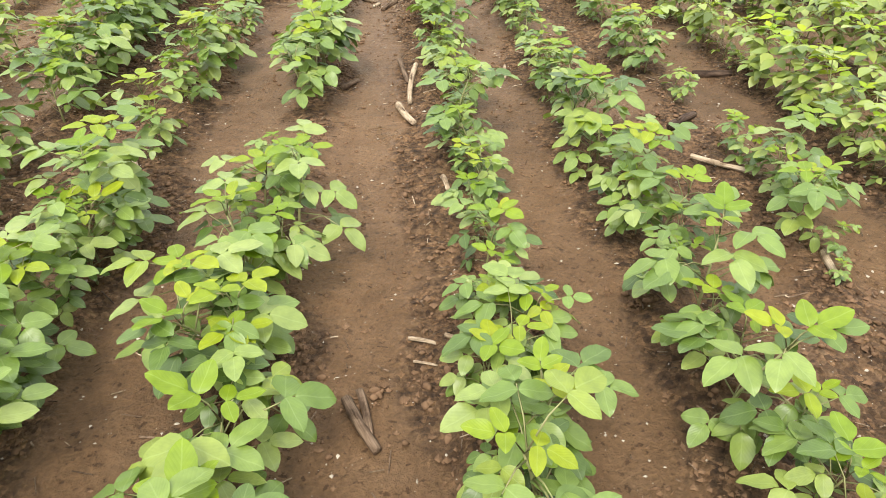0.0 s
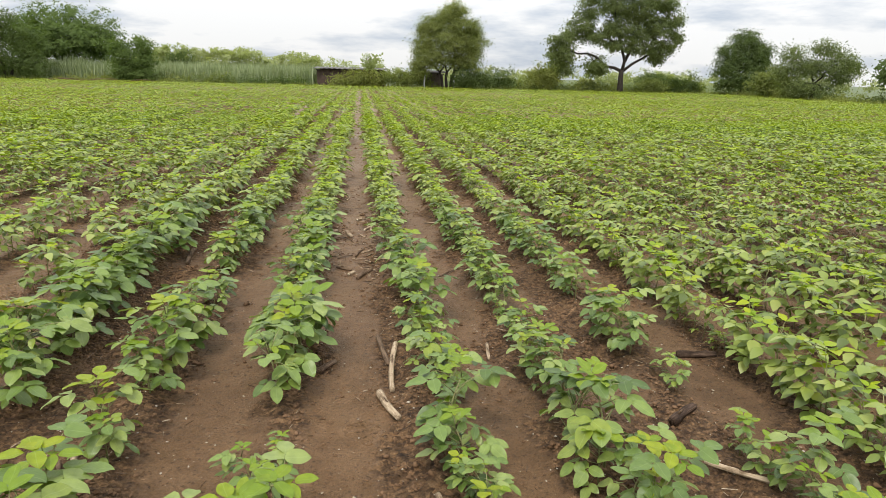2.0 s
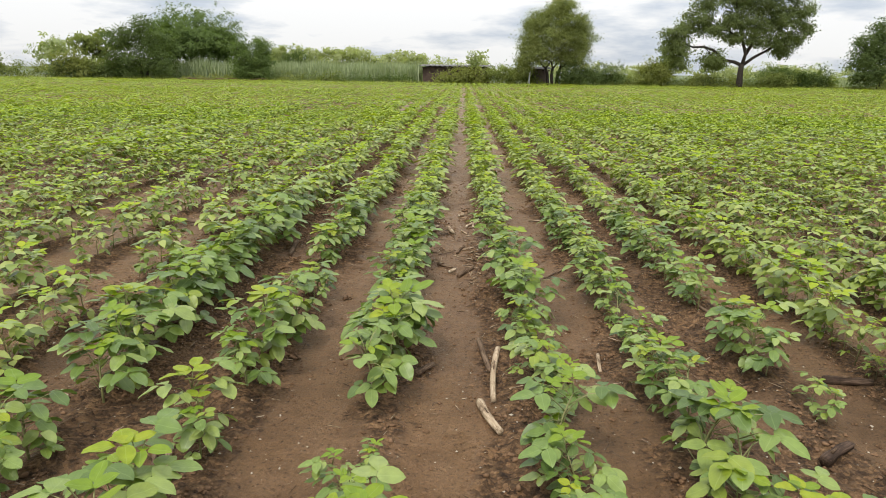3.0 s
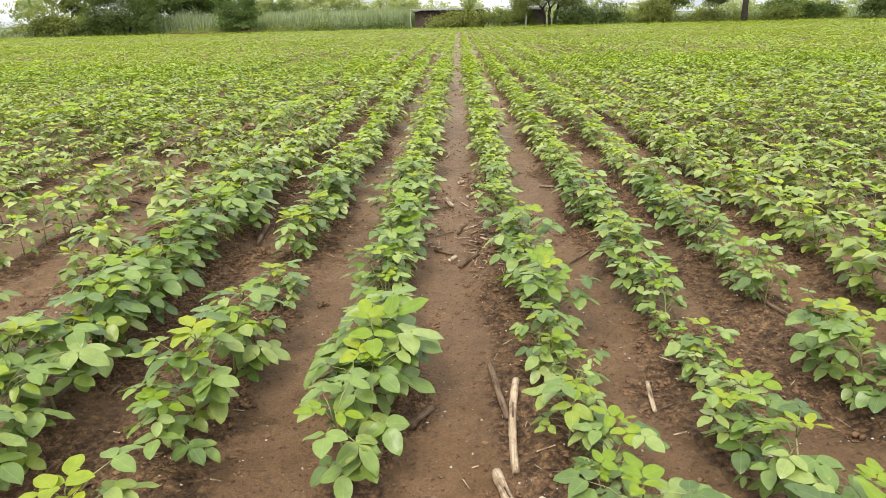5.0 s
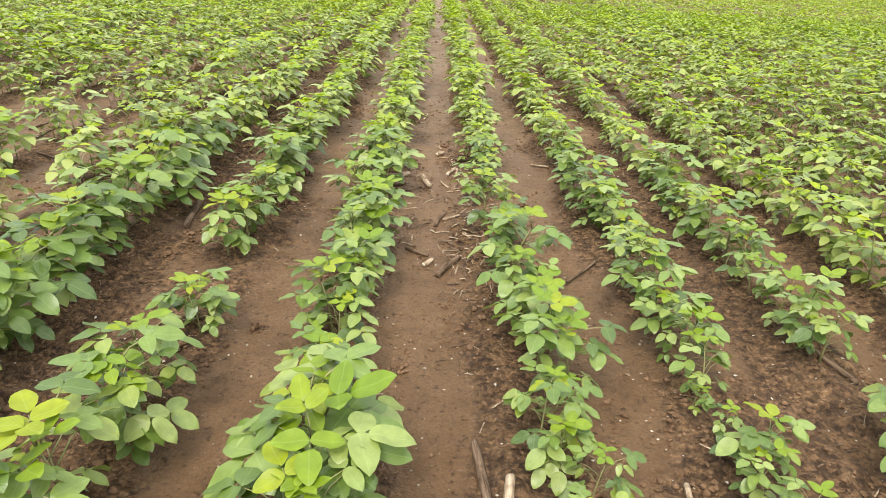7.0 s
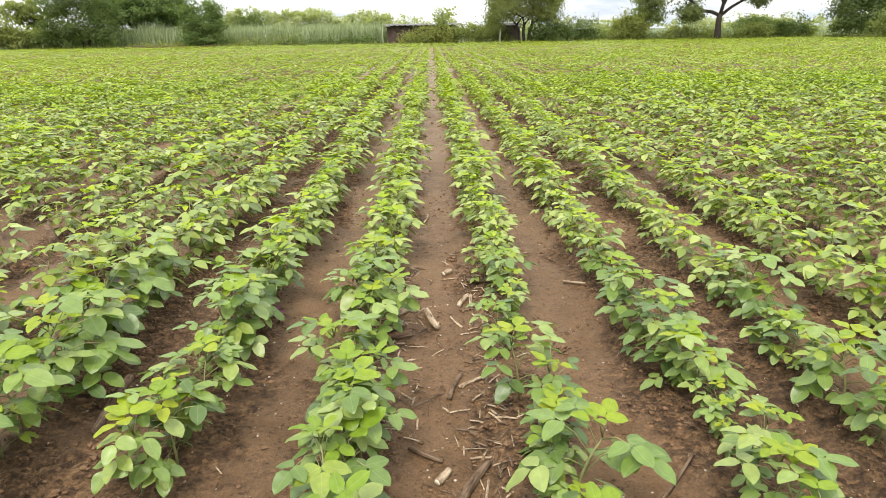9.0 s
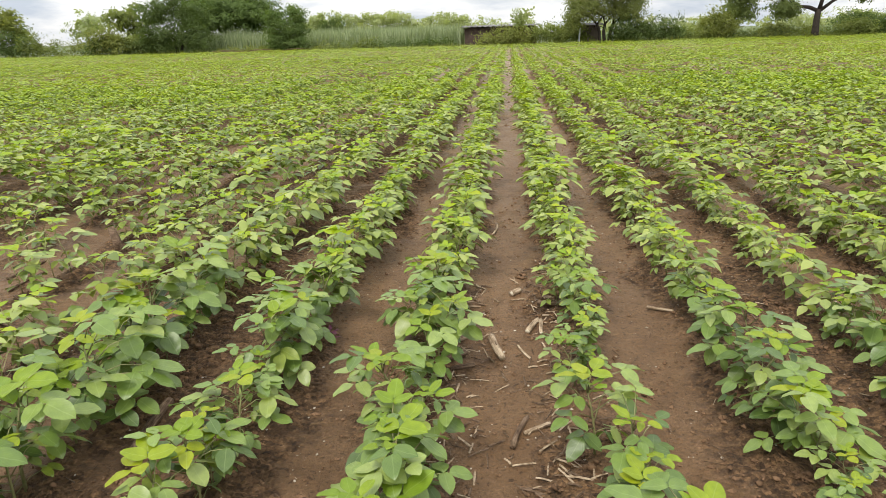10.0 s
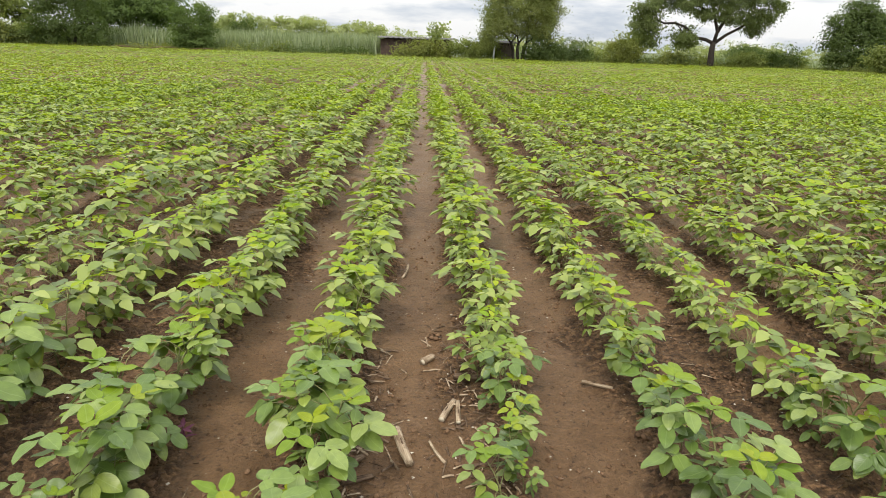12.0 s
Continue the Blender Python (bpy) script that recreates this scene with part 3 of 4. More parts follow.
def band(y0, y1, spacing, x_left, x_right, swell_size):
    """Places along all rows from y0 to y1, between lines that open out with distance."""
    out = []
    for k in range(-230, 160):
        x = row_x(k)
        ys = np.arange(y0, y1, spacing)
        ys = ys + rng.uniform(-0.4, 0.4, len(ys)) * spacing
        ok = (x > x_left[0] + x_left[1] * ys) & (x < x_right[0] + x_right[1] * ys) & (x < FIELD_SIDE)
        ys = ys[ok]
        if len(ys):
            size = rng.uniform(0.85, 1.2, len(ys)) * swell_size * (1 + 0.25 * fractal(ys * 0.35, np.full(len(ys), k * 0.7), 77, 2))
            out.append(np.stack([x + row_drift(ys) + rng.normal(0, 0.02, len(ys)), ys, rng.uniform(0, 6.28, len(ys)), size], 1))
    return np.vstack(out)


crop("bean_rows_middle", with_height(band(6.0, 10.5, 0.105, (-3, -1.38), (3, 0.85), 1.05)), 2, "long rows of leafy green bean plants", 10, 1.0, 1.0, 1.12)
crop("bean_rows_beyond", with_height(band(10.5, 15.0, 0.115, (-3, -1.38), (3, 0.85), 1.1)), 3, "long rows of small green bean plants", 10, 1.1, 1.0, 1.15)
crop("bean_rows_far", with_height(band(15.0, 28.0, 0.22, (-4, -1.38), (4, 0.85), 1.2)), 3, "far rows of green bean plants merging together", 6, 1.4, 0.95, 1.25)
crop("bean_rows_farthest", with_height(band(28.0, 50.0, 0.42, (-4, -1.38), (4, 0.85), 1.36)), 3, "farthest rows of bean plants, a yellow-green sheet", 5, 1.9, 0.78, 1.4)

aside = band(-0.6, 6.0, 0.16, (-16, 0), (15, 0), 1.1)
aside = aside[(aside[:, 0] < row_x(-15) - 0.2) | (aside[:, 0] > row_x(12) + 0.2)]
crop("bean_rows_aside", with_height(aside), 3, "rows of leafy green bean plants on either side", 5, 1.2)
crop("bean_rows_behind", with_height(band(-8.0, -0.6, 0.24, (-13, 0), (13, 0), 1.15)), 3, "rows of green bean plants behind the start", 5, 1.3)

# ---- trees and bushes past the field ----
def crown(blobs, count, size, r, gap=0.5, tuft=0.22, per=22):
    """Leaves gathered in tufts near the surface of several lumps, with holes between."""
    m_ = max(4, count // per)
    vol = np.array([b_[3] * b_[4] * b_[5] for b_ in blobs]) ** 0.67
    pick = r.choice(len(blobs), m_, p=vol / vol.sum())
    bl = np.array(blobs)[pick]
    d = r.normal(0, 1, (m_, 3))
    d /= np.linalg.norm(d, axis=1)[:, None]
    lump = 1 + 0.26 * np.sin(d[:, 0] * 7 + pick * 2.1) * np.sin(d[:, 2] * 6 + pick) + r.normal(0, 0.12, m_)
    c = bl[:, :3] + d * bl[:, 3:6] * (r.uniform(0.12, 1, (m_, 1)) ** 0.42) * lump[:, None]
    hole = np.sin(c[:, 0] * 3.1 + pick) * np.sin(c[:, 2] * 3.7 + pick * 2) * np.sin(c[:, 1] * 2.9) + r.uniform(-0.5, 0.5, m_)
    c = c[hole > -gap]
    c = np.repeat(c, per, 0)
    p = c + r.normal(0, 1, c.shape) * tuft * np.array([1.0, 1.0, 0.62])
    p[:, 2] = np.maximum(p[:, 2], 0.03)
    n_ = len(p)
    aim = (d * np.array([1, 1, 0.7]) * 0.75 + np.array([0, 0, 0.45]))[hole > -gap]
    aim = aim + r.normal(0, 0.35, aim.shape)
    face = np.repeat(aim, per, 0) + r.normal(0, 0.26, (n_, 3))
    face /= np.linalg.norm(face, axis=1)[:, None] + 1e-9
    a = np.cross(face, r.normal(0, 1, (n_, 3)))
    a /= np.linalg.norm(a, axis=1)[:, None] + 1e-9
    b_ = np.cross(face, a)
    s_ = size * r.uniform(0.5, 1.4, (n_, 1))
    v = np.stack([p - a * s_, p + b_ * s_ * 0.45, p + a * s_, p - b_ * s_ * 0.55], 1).reshape(-1, 3)
    o = np.arange(n_)[:, None] * 4
    f = np.concatenate([o + np.array([[0, 1, 2]]), o + np.array([[0, 2, 3]])])
    return v, f


def tree(name, x, y, blobs, count, mat, label, category="tree", trunk=0.15, fork=1.5, size=0.16, stems=1, gap=0.5, seed=1, limbs=()):
    """A trunk that forks to every lump of the crown, and the crown of leaf clumps. Lumps: x, y, z from the foot, and radii."""
    r = np.random.default_rng(seed)
    root = new(name)
    root.location = (x, y, 0)
    pieces = []
    for s_ in range(stems):
        off = np.array([(s_ - (stems - 1) / 2) * trunk * 2.4, r.uniform(-0.1, 0.1), 0])
        head = np.array([off[0] * 1.8, off[1], fork])
        pieces.append((*tube([off - [0, 0, 0.1], off * 1.1 + [0, 0, fork * 0.3], (off + head) / 2 + [r.uniform(-0.1, 0.1), 0, fork * 0.15], head], [trunk * 1.25, trunk, trunk * 0.9, trunk * 0.8], 8, 0.12, r), 0))
        spots = [(head, trunk * 0.75, head - off + [0, 0, fork])]
        for line, w0 in limbs:
            line = np.array(line, float) + r.uniform(-0.06, 0.06, (len(line), 3))
            ws = np.linspace(w0, w0 * 0.4, len(line))
            pieces.append((*tube(line, ws, 7, 0.1, r), 0))
            spots += [(q, w_, q) for q, w_ in zip(line[1:], ws[1:] * 0.8)]
        order = sorted((b_ for i, b_ in enumerate(blobs) if i % stems == s_), key=lambda q: np.linalg.norm(np.array(q[:3]) - head))
        for b_ in order:
            c = np.array(b_[:3], float)
            start, thick, way = min(spots, key=lambda q: np.linalg.norm(c - q[0]) + 0.25 * np.linalg.norm(q[0] - head))
            gap_l = np.linalg.norm(c - start)
            m1 = start + (c - start) * 0.35 + np.array([r.uniform(-0.1, 0.1), r.uniform(-0.1, 0.1), 0.10]) * gap_l
            m2 = start + (c - start) * 0.7 + np.array([r.uniform(-0.12, 0.12), r.uniform(-0.1, 0.1), r.uniform(-0.06, 0.14)]) * gap_l
            w = thick * 0.72
            pieces.append((*tube([start, m1, m2, c], [w, w * 0.85, w * 0.7, w * 0.5], 6, 0.1, r), 0))
            spots += [(m2, w * 0.7, c), (c, w * 0.5, c)]
            for j in range(6):
                d = r.normal(0, 1, 3)
                e = c + d / np.linalg.norm(d) * np.array(b_[3:6]) * 0.9
                s0 = m2 + (c - m2) * r.uniform(0.0, 1.0)
                pieces.append((*tube([s0, (s0 + e) / 2 + r.uniform(-0.15, 0.15, 3), e], [w * 0.32, w * 0.18, w * 0.06], 4), 0))
    v, f, mi = join(pieces)
    part("trunk", mesh_np("trunk", v, f, [bark]), root)
    v, f = crown(blobs, count, size, r, gap)
    part("crown", mesh_np("crown", v, f, [mat], None, False), root)
    return tagged(root, label, category)


def scaled(k, lumps):
    return [tuple(c * k for c in lump) for lump in lumps]


def greens(name, dark, lite, rough=0.6):
    """Tree foliage: a narrow spread from leaf to leaf, a wider one from bough to bough."""
    low = tuple(0.7 * a + 0.3 * c for a, c in zip(dark, lite))
    high = tuple(0.3 * a + 0.7 * c for a, c in zip(dark, lite))
    return foliage_material(name, [(0.0, low), (1.0, high)], True, rough, 0.2, 0.45, False, (0.9, lite, 0.75))


leaf_mid = greens("leaf_mid", (0.090, 0.120, 0.030), (0.230, 0.265, 0.075))
leaf_dark = greens("leaf_dark", (0.045, 0.075, 0.024), (0.125, 0.170, 0.050))
leaf_olive = greens("leaf_olive", (0.115, 0.145, 0.034), (0.27, 0.29, 0.08))
leaf_grey = greens("leaf_grey", (0.070, 0.100, 0.032), (0.185, 0.225, 0.080))
leaf_edge = greens("leaf_edge", (0.100, 0.135, 0.036), (0.26, 0.29, 0.090))
leaf_dome = greens("leaf_dome", (0.055, 0.095, 0.026), (0.155, 0.215, 0.060))
pale_grass = foliage_material("pale_grass", [(0.0, (0.16, 0.21, 0.10)), (0.6, (0.30, 0.35, 0.20)), (1.0, (0.44, 0.48, 0.31))], True, 0.55, 0.3, 0.25, False, (0.5, (0.20, 0.24, 0.11), 0.5))
leaf_pale = greens("leaf_pale", (0.20, 0.255, 0.12), (0.40, 0.44, 0.24))

tree("dome_tree", -24.2, 58, [(0, 0, 3.8, 4.0, 3, 2.3), (-2.5, 0, 3.2, 2.2, 2, 1.8), (2.8, 0.3, 3.2, 2.2, 2, 1.7), (0.6, -1.5, 3.0, 3, 2, 1.8)], 33000, leaf_dome, "broad dense dark green tree with a domed crown", trunk=0.3, fork=1.6, size=0.105, gap=0.9, seed=2)
tree("thorn_tree", -25.5, 51.8, [(-1.8, 0, 3.2, 1.3, 1.2, 0.9), (0.3, 0, 4.3, 0.8, 0.8, 0.9), (-0.6, 0, 3.5, 1.2, 1, 0.9), (1.3, 0.2, 2.8, 1.4, 1.2, 1.2), (-0.9, -0.4, 1.7, 2.0, 1.2, 1.4), (1.6, -0.3, 1.3, 1.3, 1, 1.1)], 19000, leaf_dark, "scruffy grey-green thorn tree with bare twigs", trunk=0.11, fork=1.2, stems=2, size=0.075, gap=0.7, seed=3)
tree("round_tree", -16.6, 51.3, [(-0.8, 0, 2.5, 0.75, 0.7, 0.6), (0.8, 0, 2.75, 0.68, 0.7, 0.72), (-0.6, 0, 1.6, 1.0, 0.8, 0.8), (0.7, 0, 1.7, 0.92, 0.8, 0.9), (-0.4, -0.1, 0.8, 1.1, 0.8, 0.7), (0.7, 0, 0.7, 0.9, 0.8, 0.6)], 14000, leaf_dome, "small double-topped dense green tree at the field's end", trunk=0.1, fork=0.8, size=0.075, gap=0.8, seed=4)
tree("edge_tree", 6.95, 51.0, [
    (0.7, 0, 6.1, 0.70, 0.7, 0.65), (0.0, 0, 5.6, 0.95, 0.9, 0.8), (-1.1, 0, 4.8, 1.05, 1.0, 0.9), (1.2, 0, 4.8, 1.15, 1.0, 1.0), (2.1, 0, 4.6, 0.5, 0.6, 0.8), (-1.9, 0, 4.6, 0.4, 0.5, 0.5),
    (-1.7, 0, 3.6, 1.1, 1.0, 1.1), (1.9, 0.1, 3.5, 1.2, 1.0, 1.1), (0.1, -0.4, 3.8, 1.5, 1.2, 1.4), (-2.0, -0.2, 2.3, 0.85, 0.9, 0.95), (-0.9, -0.4, 2.4, 1.0, 0.9, 0.75), (1.7, 0.1, 2.2, 1.15, 1.0, 0.75), (0.6, -0.2, 2.3, 0.8, 0.8, 0.55), (-2.4, -0.2, 1.3, 0.5, 0.5, 0.7)],
    56000, leaf_edge, "tall full-crowned olive green tree with a forked dark trunk", trunk=0.13, fork=1.4, stems=3, size=0.066, gap=0.62, seed=5)
SPREAD = [
    ([(0, 0, 1.8), (-0.7, 0, 2.1), (-1.5, 0, 2.25), (-2.3, 0, 2.85), (-3.0, 0.1, 3.1), (-3.8, 0, 3.1), (-4.6, 0, 3.35)], 0.13), ([(0.1, 0, 1.9), (0.9, 0, 2.4), (1.6, 0.1, 2.9), (2.4, 0, 3.4), (3.4, 0, 4.2)], 0.13),
    ([(0, 0, 1.9), (0.2, 0, 2.7), (-0.2, 0.1, 3.9), (-0.8, 0, 5.2), (-1.0, 0, 6.6)], 0.15), ([(0.15, 0, 2.6), (0.8, 0.1, 4.0), (1.1, 0, 5.4), (1.2, 0, 7.0)], 0.12),
    ([(-0.2, 0, 3.6), (-1.2, 0, 4.3), (-2.4, 0, 4.5), (-3.6, 0, 5.3)], 0.07), ([(1.0, 0, 4.6), (2.2, 0, 5.2), (3.6, 0, 5.8)], 0.06),
    ([(-4.5, 0, 3.1), (-5.3, 0, 3.8)], 0.05), ([(-2.9, 0.1, 3.15), (-2.2, 0.1, 2.4)], 0.04), ([(-4.2, 0, 3.0), (-4.6, 0, 2.2)], 0.04),
]
tree("spreading_tree", 21.3, 51.0, [
    (-5.2, 0, 3.9, 0.9, 0.9, 0.75), (-5.7, 0, 2.9, 0.5, 0.7, 0.75), (-4.7, 0, 2.1, 0.6, 0.9, 0.9), (-5.0, 0, 3.0, 0.8, 0.9, 0.7), (-4.5, 0, 4.4, 0.9, 0.9, 0.6), (-3.6, 0, 5.3, 1.2, 1.0, 0.8), (-2.7, 0, 4.4, 1.2, 1.0, 0.55), (-2.1, 0.2, 2.2, 0.95, 1.0, 0.8), (-2.3, -0.2, 2.0, 0.8, 0.9, 0.6),
    (-3.0, 0, 6.5, 1.1, 1.0, 0.9), (-1.1, 0, 5.0, 1.2, 1.1, 0.8), (-0.9, 0, 6.6, 1.3, 1.2, 0.9), (-0.8, 0, 3.8, 0.9, 0.9, 0.45), (0.7, 0, 4.8, 1.3, 1.2, 1.0), (0.9, 0, 6.5, 1.5, 1.3, 1.0), (1.0, 0, 3.6, 1.1, 1.0, 0.5),
    (2.5, 0, 5.3, 1.3, 1.2, 1.1), (2.5, 0, 3.7, 1.2, 1.1, 0.7), (3.0, 0.2, 2.8, 0.85, 0.9, 0.45), (3.9, 0, 5.8, 0.9, 0.9, 0.9), (4.3, 0, 4.6, 0.6, 0.7, 0.6), (3.6, 0, 3.7, 0.7, 0.8, 0.6), (0.0, 0, 8.0, 1.8, 1.5, 0.9), (2.3, 0, 7.3, 1.4, 1.3, 0.9), (-1.9, 0, 7.6, 1.3, 1.2, 0.8), (3.3, 0, 6.9, 0.8, 0.8, 0.6)],
    76000, leaf_grey, "large spreading open-crowned tree with a dark trunk", trunk=0.23, fork=1.95, size=0.085, gap=0.30, seed=6, limbs=SPREAD)
tree("bushy_tree", 29.9, 48.0, scaled(0.93, [(0, 0, 4.65, 1.2, 1.1, 0.85), (-1.2, 0, 3.6, 1.2, 1.1, 0.8), (1.3, 0, 3.8, 1.2, 1.1, 0.9), (-1.5, 0, 2.4, 1.1, 1.1, 0.8), (-0.1, 0, 3.1, 1.2, 1.1, 1.1), (1.5, 0, 2.7, 1.2, 1.1, 0.9), (-1.2, 0, 1.3, 1.0, 1.0, 0.7), (0.9, -0.3, 1.6, 1.9, 1.3, 1.2)]), 25000, leaf_dark, "dense dark green tree with layered branches", trunk=0.14, fork=1.0, size=0.078, gap=0.8, seed=7)
tree("open_tree", 29.6, 39.2, scaled(0.75, [(-2.3, 0, 4.0, 1.1, 1.0, 0.8), (0.3, 0, 4.5, 0.9, 1.0, 0.8), (1.5, 0, 4.3, 0.8, 0.9, 0.8), (2.7, 0, 3.5, 1.0, 1.0, 0.7), (3.5, 0, 2.9, 0.8, 0.8, 0.6), (-2.6, 0, 2.6, 1.3, 1.2, 0.9), (-0.6, 0, 2.9, 1.3, 1.2, 0.9), (1.3, 0, 2.7, 1.4, 1.2, 1.0), (2.6, 0, 2.1, 1.0, 1.0, 0.6), (-1.8, -0.3, 1.2, 1.6, 1.2, 0.8), (0.9, -0.2, 1.0, 1.7, 1.2, 0.8)]), 26000, leaf_grey, "loose grey-green tree with open twiggy crown", trunk=0.12, fork=1.2, size=0.062, gap=0.45, seed=8)
tree("bushy_tree", 30.2, 33.0, scaled(0.62, [(0, 0, 3.0, 2.0, 1.6, 1.3), (1.8, 0, 2.2, 1.8, 1.5, 1.2)]), 5500, leaf_dark, "dense dark green tree at the field's corner", trunk=0.14, fork=1.0, size=0.11, seed=9)


def bush(x, y, w, h, mat, label, seed, dense=900):
    return tree("bush", x, y, [(0, 0, h * 0.55, w * 0.5, 0.5, h * 0.42), (-w * 0.25, -0.1, h * 0.38, w * 0.32, 0.5, h * 0.36), (w * 0.26, 0.1, h * 0.36, w * 0.3, 0.5, h * 0.34)], int(1.3 * dense * w * h / 1.7), mat, label, "bush", trunk=0.035, fork=h * 0.2, size=0.078, gap=0.8, seed=seed)


bush(-1.3, 51.2, 2.0, 1.1, leaf_olive, "low yellowish bush at the shed's corner", 28)
bush(0.5, 50.9, 3.2, 1.65, leaf_olive, "olive green bush growing before the shed", 20)
bush(3.1, 51.0, 2.6, 1.75, leaf_mid, "low green bush at the field's end", 21)
bush(4.7, 52.2, 2.2, 1.9, leaf_mid, "green bush beside the sheds", 27)
bush(8.6, 50.8, 2.6, 2.15, leaf_dark, "dark bluish green bush under a tree", 22)
bush(11.1, 51.0, 2.6, 2.0, leaf_dark, "dark bluish green bush at the field's end", 23)
bush(14.8, 51.0, 2.7, 2.35, leaf_olive, "light green bush at the field's end", 24)
bush(18.6, 51.2, 2.4, 1.2, leaf_olive, "low light green bush near a tree trunk", 33)
bush(24.3, 51.4, 3.0, 1.45, leaf_mid, "low green bush at the field's end", 34)
bush(27.0, 52.0, 3.4, 1.8, leaf_dark, "dark green bush at the field's end", 35)
bush(28.4, 60.0, 4.2, 2.1, leaf_dark, "broad dark thicket behind the field", 36)
bush(29.3, 43.2, 2.8, 2.4, leaf_mid, "mid green bush leaning against dark trees", 37)
bush(-18.1, 70.0, 2.4, 3.4, leaf_dark, "dark rounded bush beyond the tall grass", 29)
bush(-20.9, 70.0, 1.6, 3.2, leaf_mid, "green rounded bush beyond the tall grass", 30)
bush(-30.9, 51.0, 3.0, 2.6, leaf_olive, "yellowish green rounded bush", 25)
bush(-28.6, 51.8, 2.2, 1.8, leaf_mid, "green bush in the hedge", 26)


# ---- the shed and the hedge line ----
def box_arrays(x0, x1, y0, y1, z0, z1):
    v = np.array([(x, y, z) for z in (z0, z1) for y in (y0, y1) for x in (x0, x1)], float)
    q = [(0, 2, 3, 1), (4, 5, 7, 6), (0, 1, 5, 4), (2, 6, 7, 3), (0, 4, 6, 2), (1, 3, 7, 5)]
    return v, np.array(q)


def shed(x0, x1, y0, y1, h, label, walling=mud_brick):
    root = new("shed")
    root.location = ((x0 + x1) / 2, (y0 + y1) / 2, 0)
    w, d = (x1 - x0) / 2, (y1 - y0) / 2
    for a in ((-w, w, -d, -d + 0.25, -0.05, h), (-w, w, d - 0.25, d, -0.05, h + 0.15), (-w, -w + 0.25, -d + 0.252, d - 0.252, -0.05, h), (w - 0.25, w, -d + 0.252, d - 0.252, -0.05, h)):
        part("wall", mesh_np("wall", *box_arrays(*a), [walling], None, False), root)
    nxr = 60
    xs = np.linspace(-w - 0.3, w + 0.3, nxr)
    v, f = [], []
    for t in (0.0, 0.03):
        for i, xx in enumerate(xs):
            zz = 0.03 * math.sin(i * 1.6)
            v += [(xx, -d - 0.35, h + 0.012 + 0.05 + zz + t), (xx, d + 0.3, h + 0.22 + zz + t)]
    for i in range(nxr - 1):
        a, b_ = 2 * i, 2 * nxr + 2 * i
        f += [(a, a + 1, a + 3, a + 2), (b_, b_ + 2, b_ + 3, b_ + 1), (a, a + 2, b_ + 2, b_)]
    part("roof", mesh_np("roof", v, np.array(f), [tin], None, False), root, "rusty grey corrugated sheet roof")
    for xx in np.linspace(-w, w, 4):
        part("rafter", mesh_np("rafter", *box_arrays(xx - 0.04, xx + 0.04, -d - 0.3, -d - 0.002, h - 0.09, h + 0.0), [dark_wood], None, False), root)
    return tagged(root, label, "shed")


shed(-3.3, 2.2, 54, 58, 1.42, "low brown mud-walled shed with a sheet roof")
shed(5.45, 6.85, 52.6, 54.2, 1.3, "small shed with dull mauve plaster walls behind a tree", mauve_plaster)


# the white upright at x 7.5 stands in for a white tarp
post = tagged(new("post", mesh_np("post", *tube([(0, 0, -0.1), (0.03, 0, 0.5), (0.12, 0, 1.15)], [0.06, 0.06, 0.055], 8), [white_paint])), "short leaning white post beside a tree trunk, one doubling for a tarp", "post", "white posts")
post.location = (7.5, 51.2, 0)
post_b = copy_thing(post, pose(5.2, 51.3, 0, 0, -4, 0))

HEDGE = [leaf_mid, leaf_dark, leaf_olive, leaf_grey]
HEDGE_WORDS = ["mid green", "dark green", "yellowish olive green", "dull grey-green"]
hr = np.random.default_rng(31)


def side_hedge(y0, y1, step, h0, h1, seed):
    y = y0
    while y < y1:
        i = int(hr.choice(4, p=[0.35, 0.3, 0.2, 0.15]))
        b_ = bush(hr.uniform(29.2, 30.4), y, step * hr.uniform(0.9, 1.4), hr.uniform(h0, h1), HEDGE[i], HEDGE_WORDS[i] + " bush in the hedge along the field's side", seed, 420)
        tagged(b_, group="hedge bushes")
        y += step * hr.uniform(0.7, 1.1)
        seed += 1


def hedge(x0, x1, step, h0, h1, seed):
    x = x0
    while x < x1:
        i = int(hr.choice(4, p=[0.35, 0.3, 0.2, 0.15]))
        w = step * hr.uniform(1.0, 1.7)
        b_ = bush(x, hr.uniform(50.9, 52.6), w, hr.uniform(h0, h1), HEDGE[i], HEDGE_WORDS[i] + " bush in the hedge along the field's end", seed, 420)
        tagged(b_, group="hedge bushes")
        x += step * hr.uniform(0.7, 1.1)
        seed += 1


hedge(-80, -27, 2.6, 1.6, 2.9, 100)
hedge(-21, -3.5, 1.9, 0.5, 1.0, 140)
hedge(12.2, 28.5, 1.9, 0.6, 1.25, 170)
side_hedge(20, 50, 1.6, 0.5, 1.0, 210)
tree("hedge_tree", -46.8, 53, [(0, 0, 3.3, 1.5, 1.2, 1.1), (-1.0, 0, 2.2, 1.2, 1, 0.9), (1, 0, 2.1, 1.3, 1, 1.0)], 2600, leaf_dark, "round dark green tree rising over the hedge", trunk=0.1, fork=1.0, seed=41)
tree("hedge_tree", -40.6, 53, [(0, 0, 3.0, 1.2, 1.0, 1.0), (0.6, 0, 2.0, 1.3, 1, 0.9)], 2000, leaf_olive, "yellow-green tree rising over the hedge", trunk=0.1, fork=1.0, seed=42)
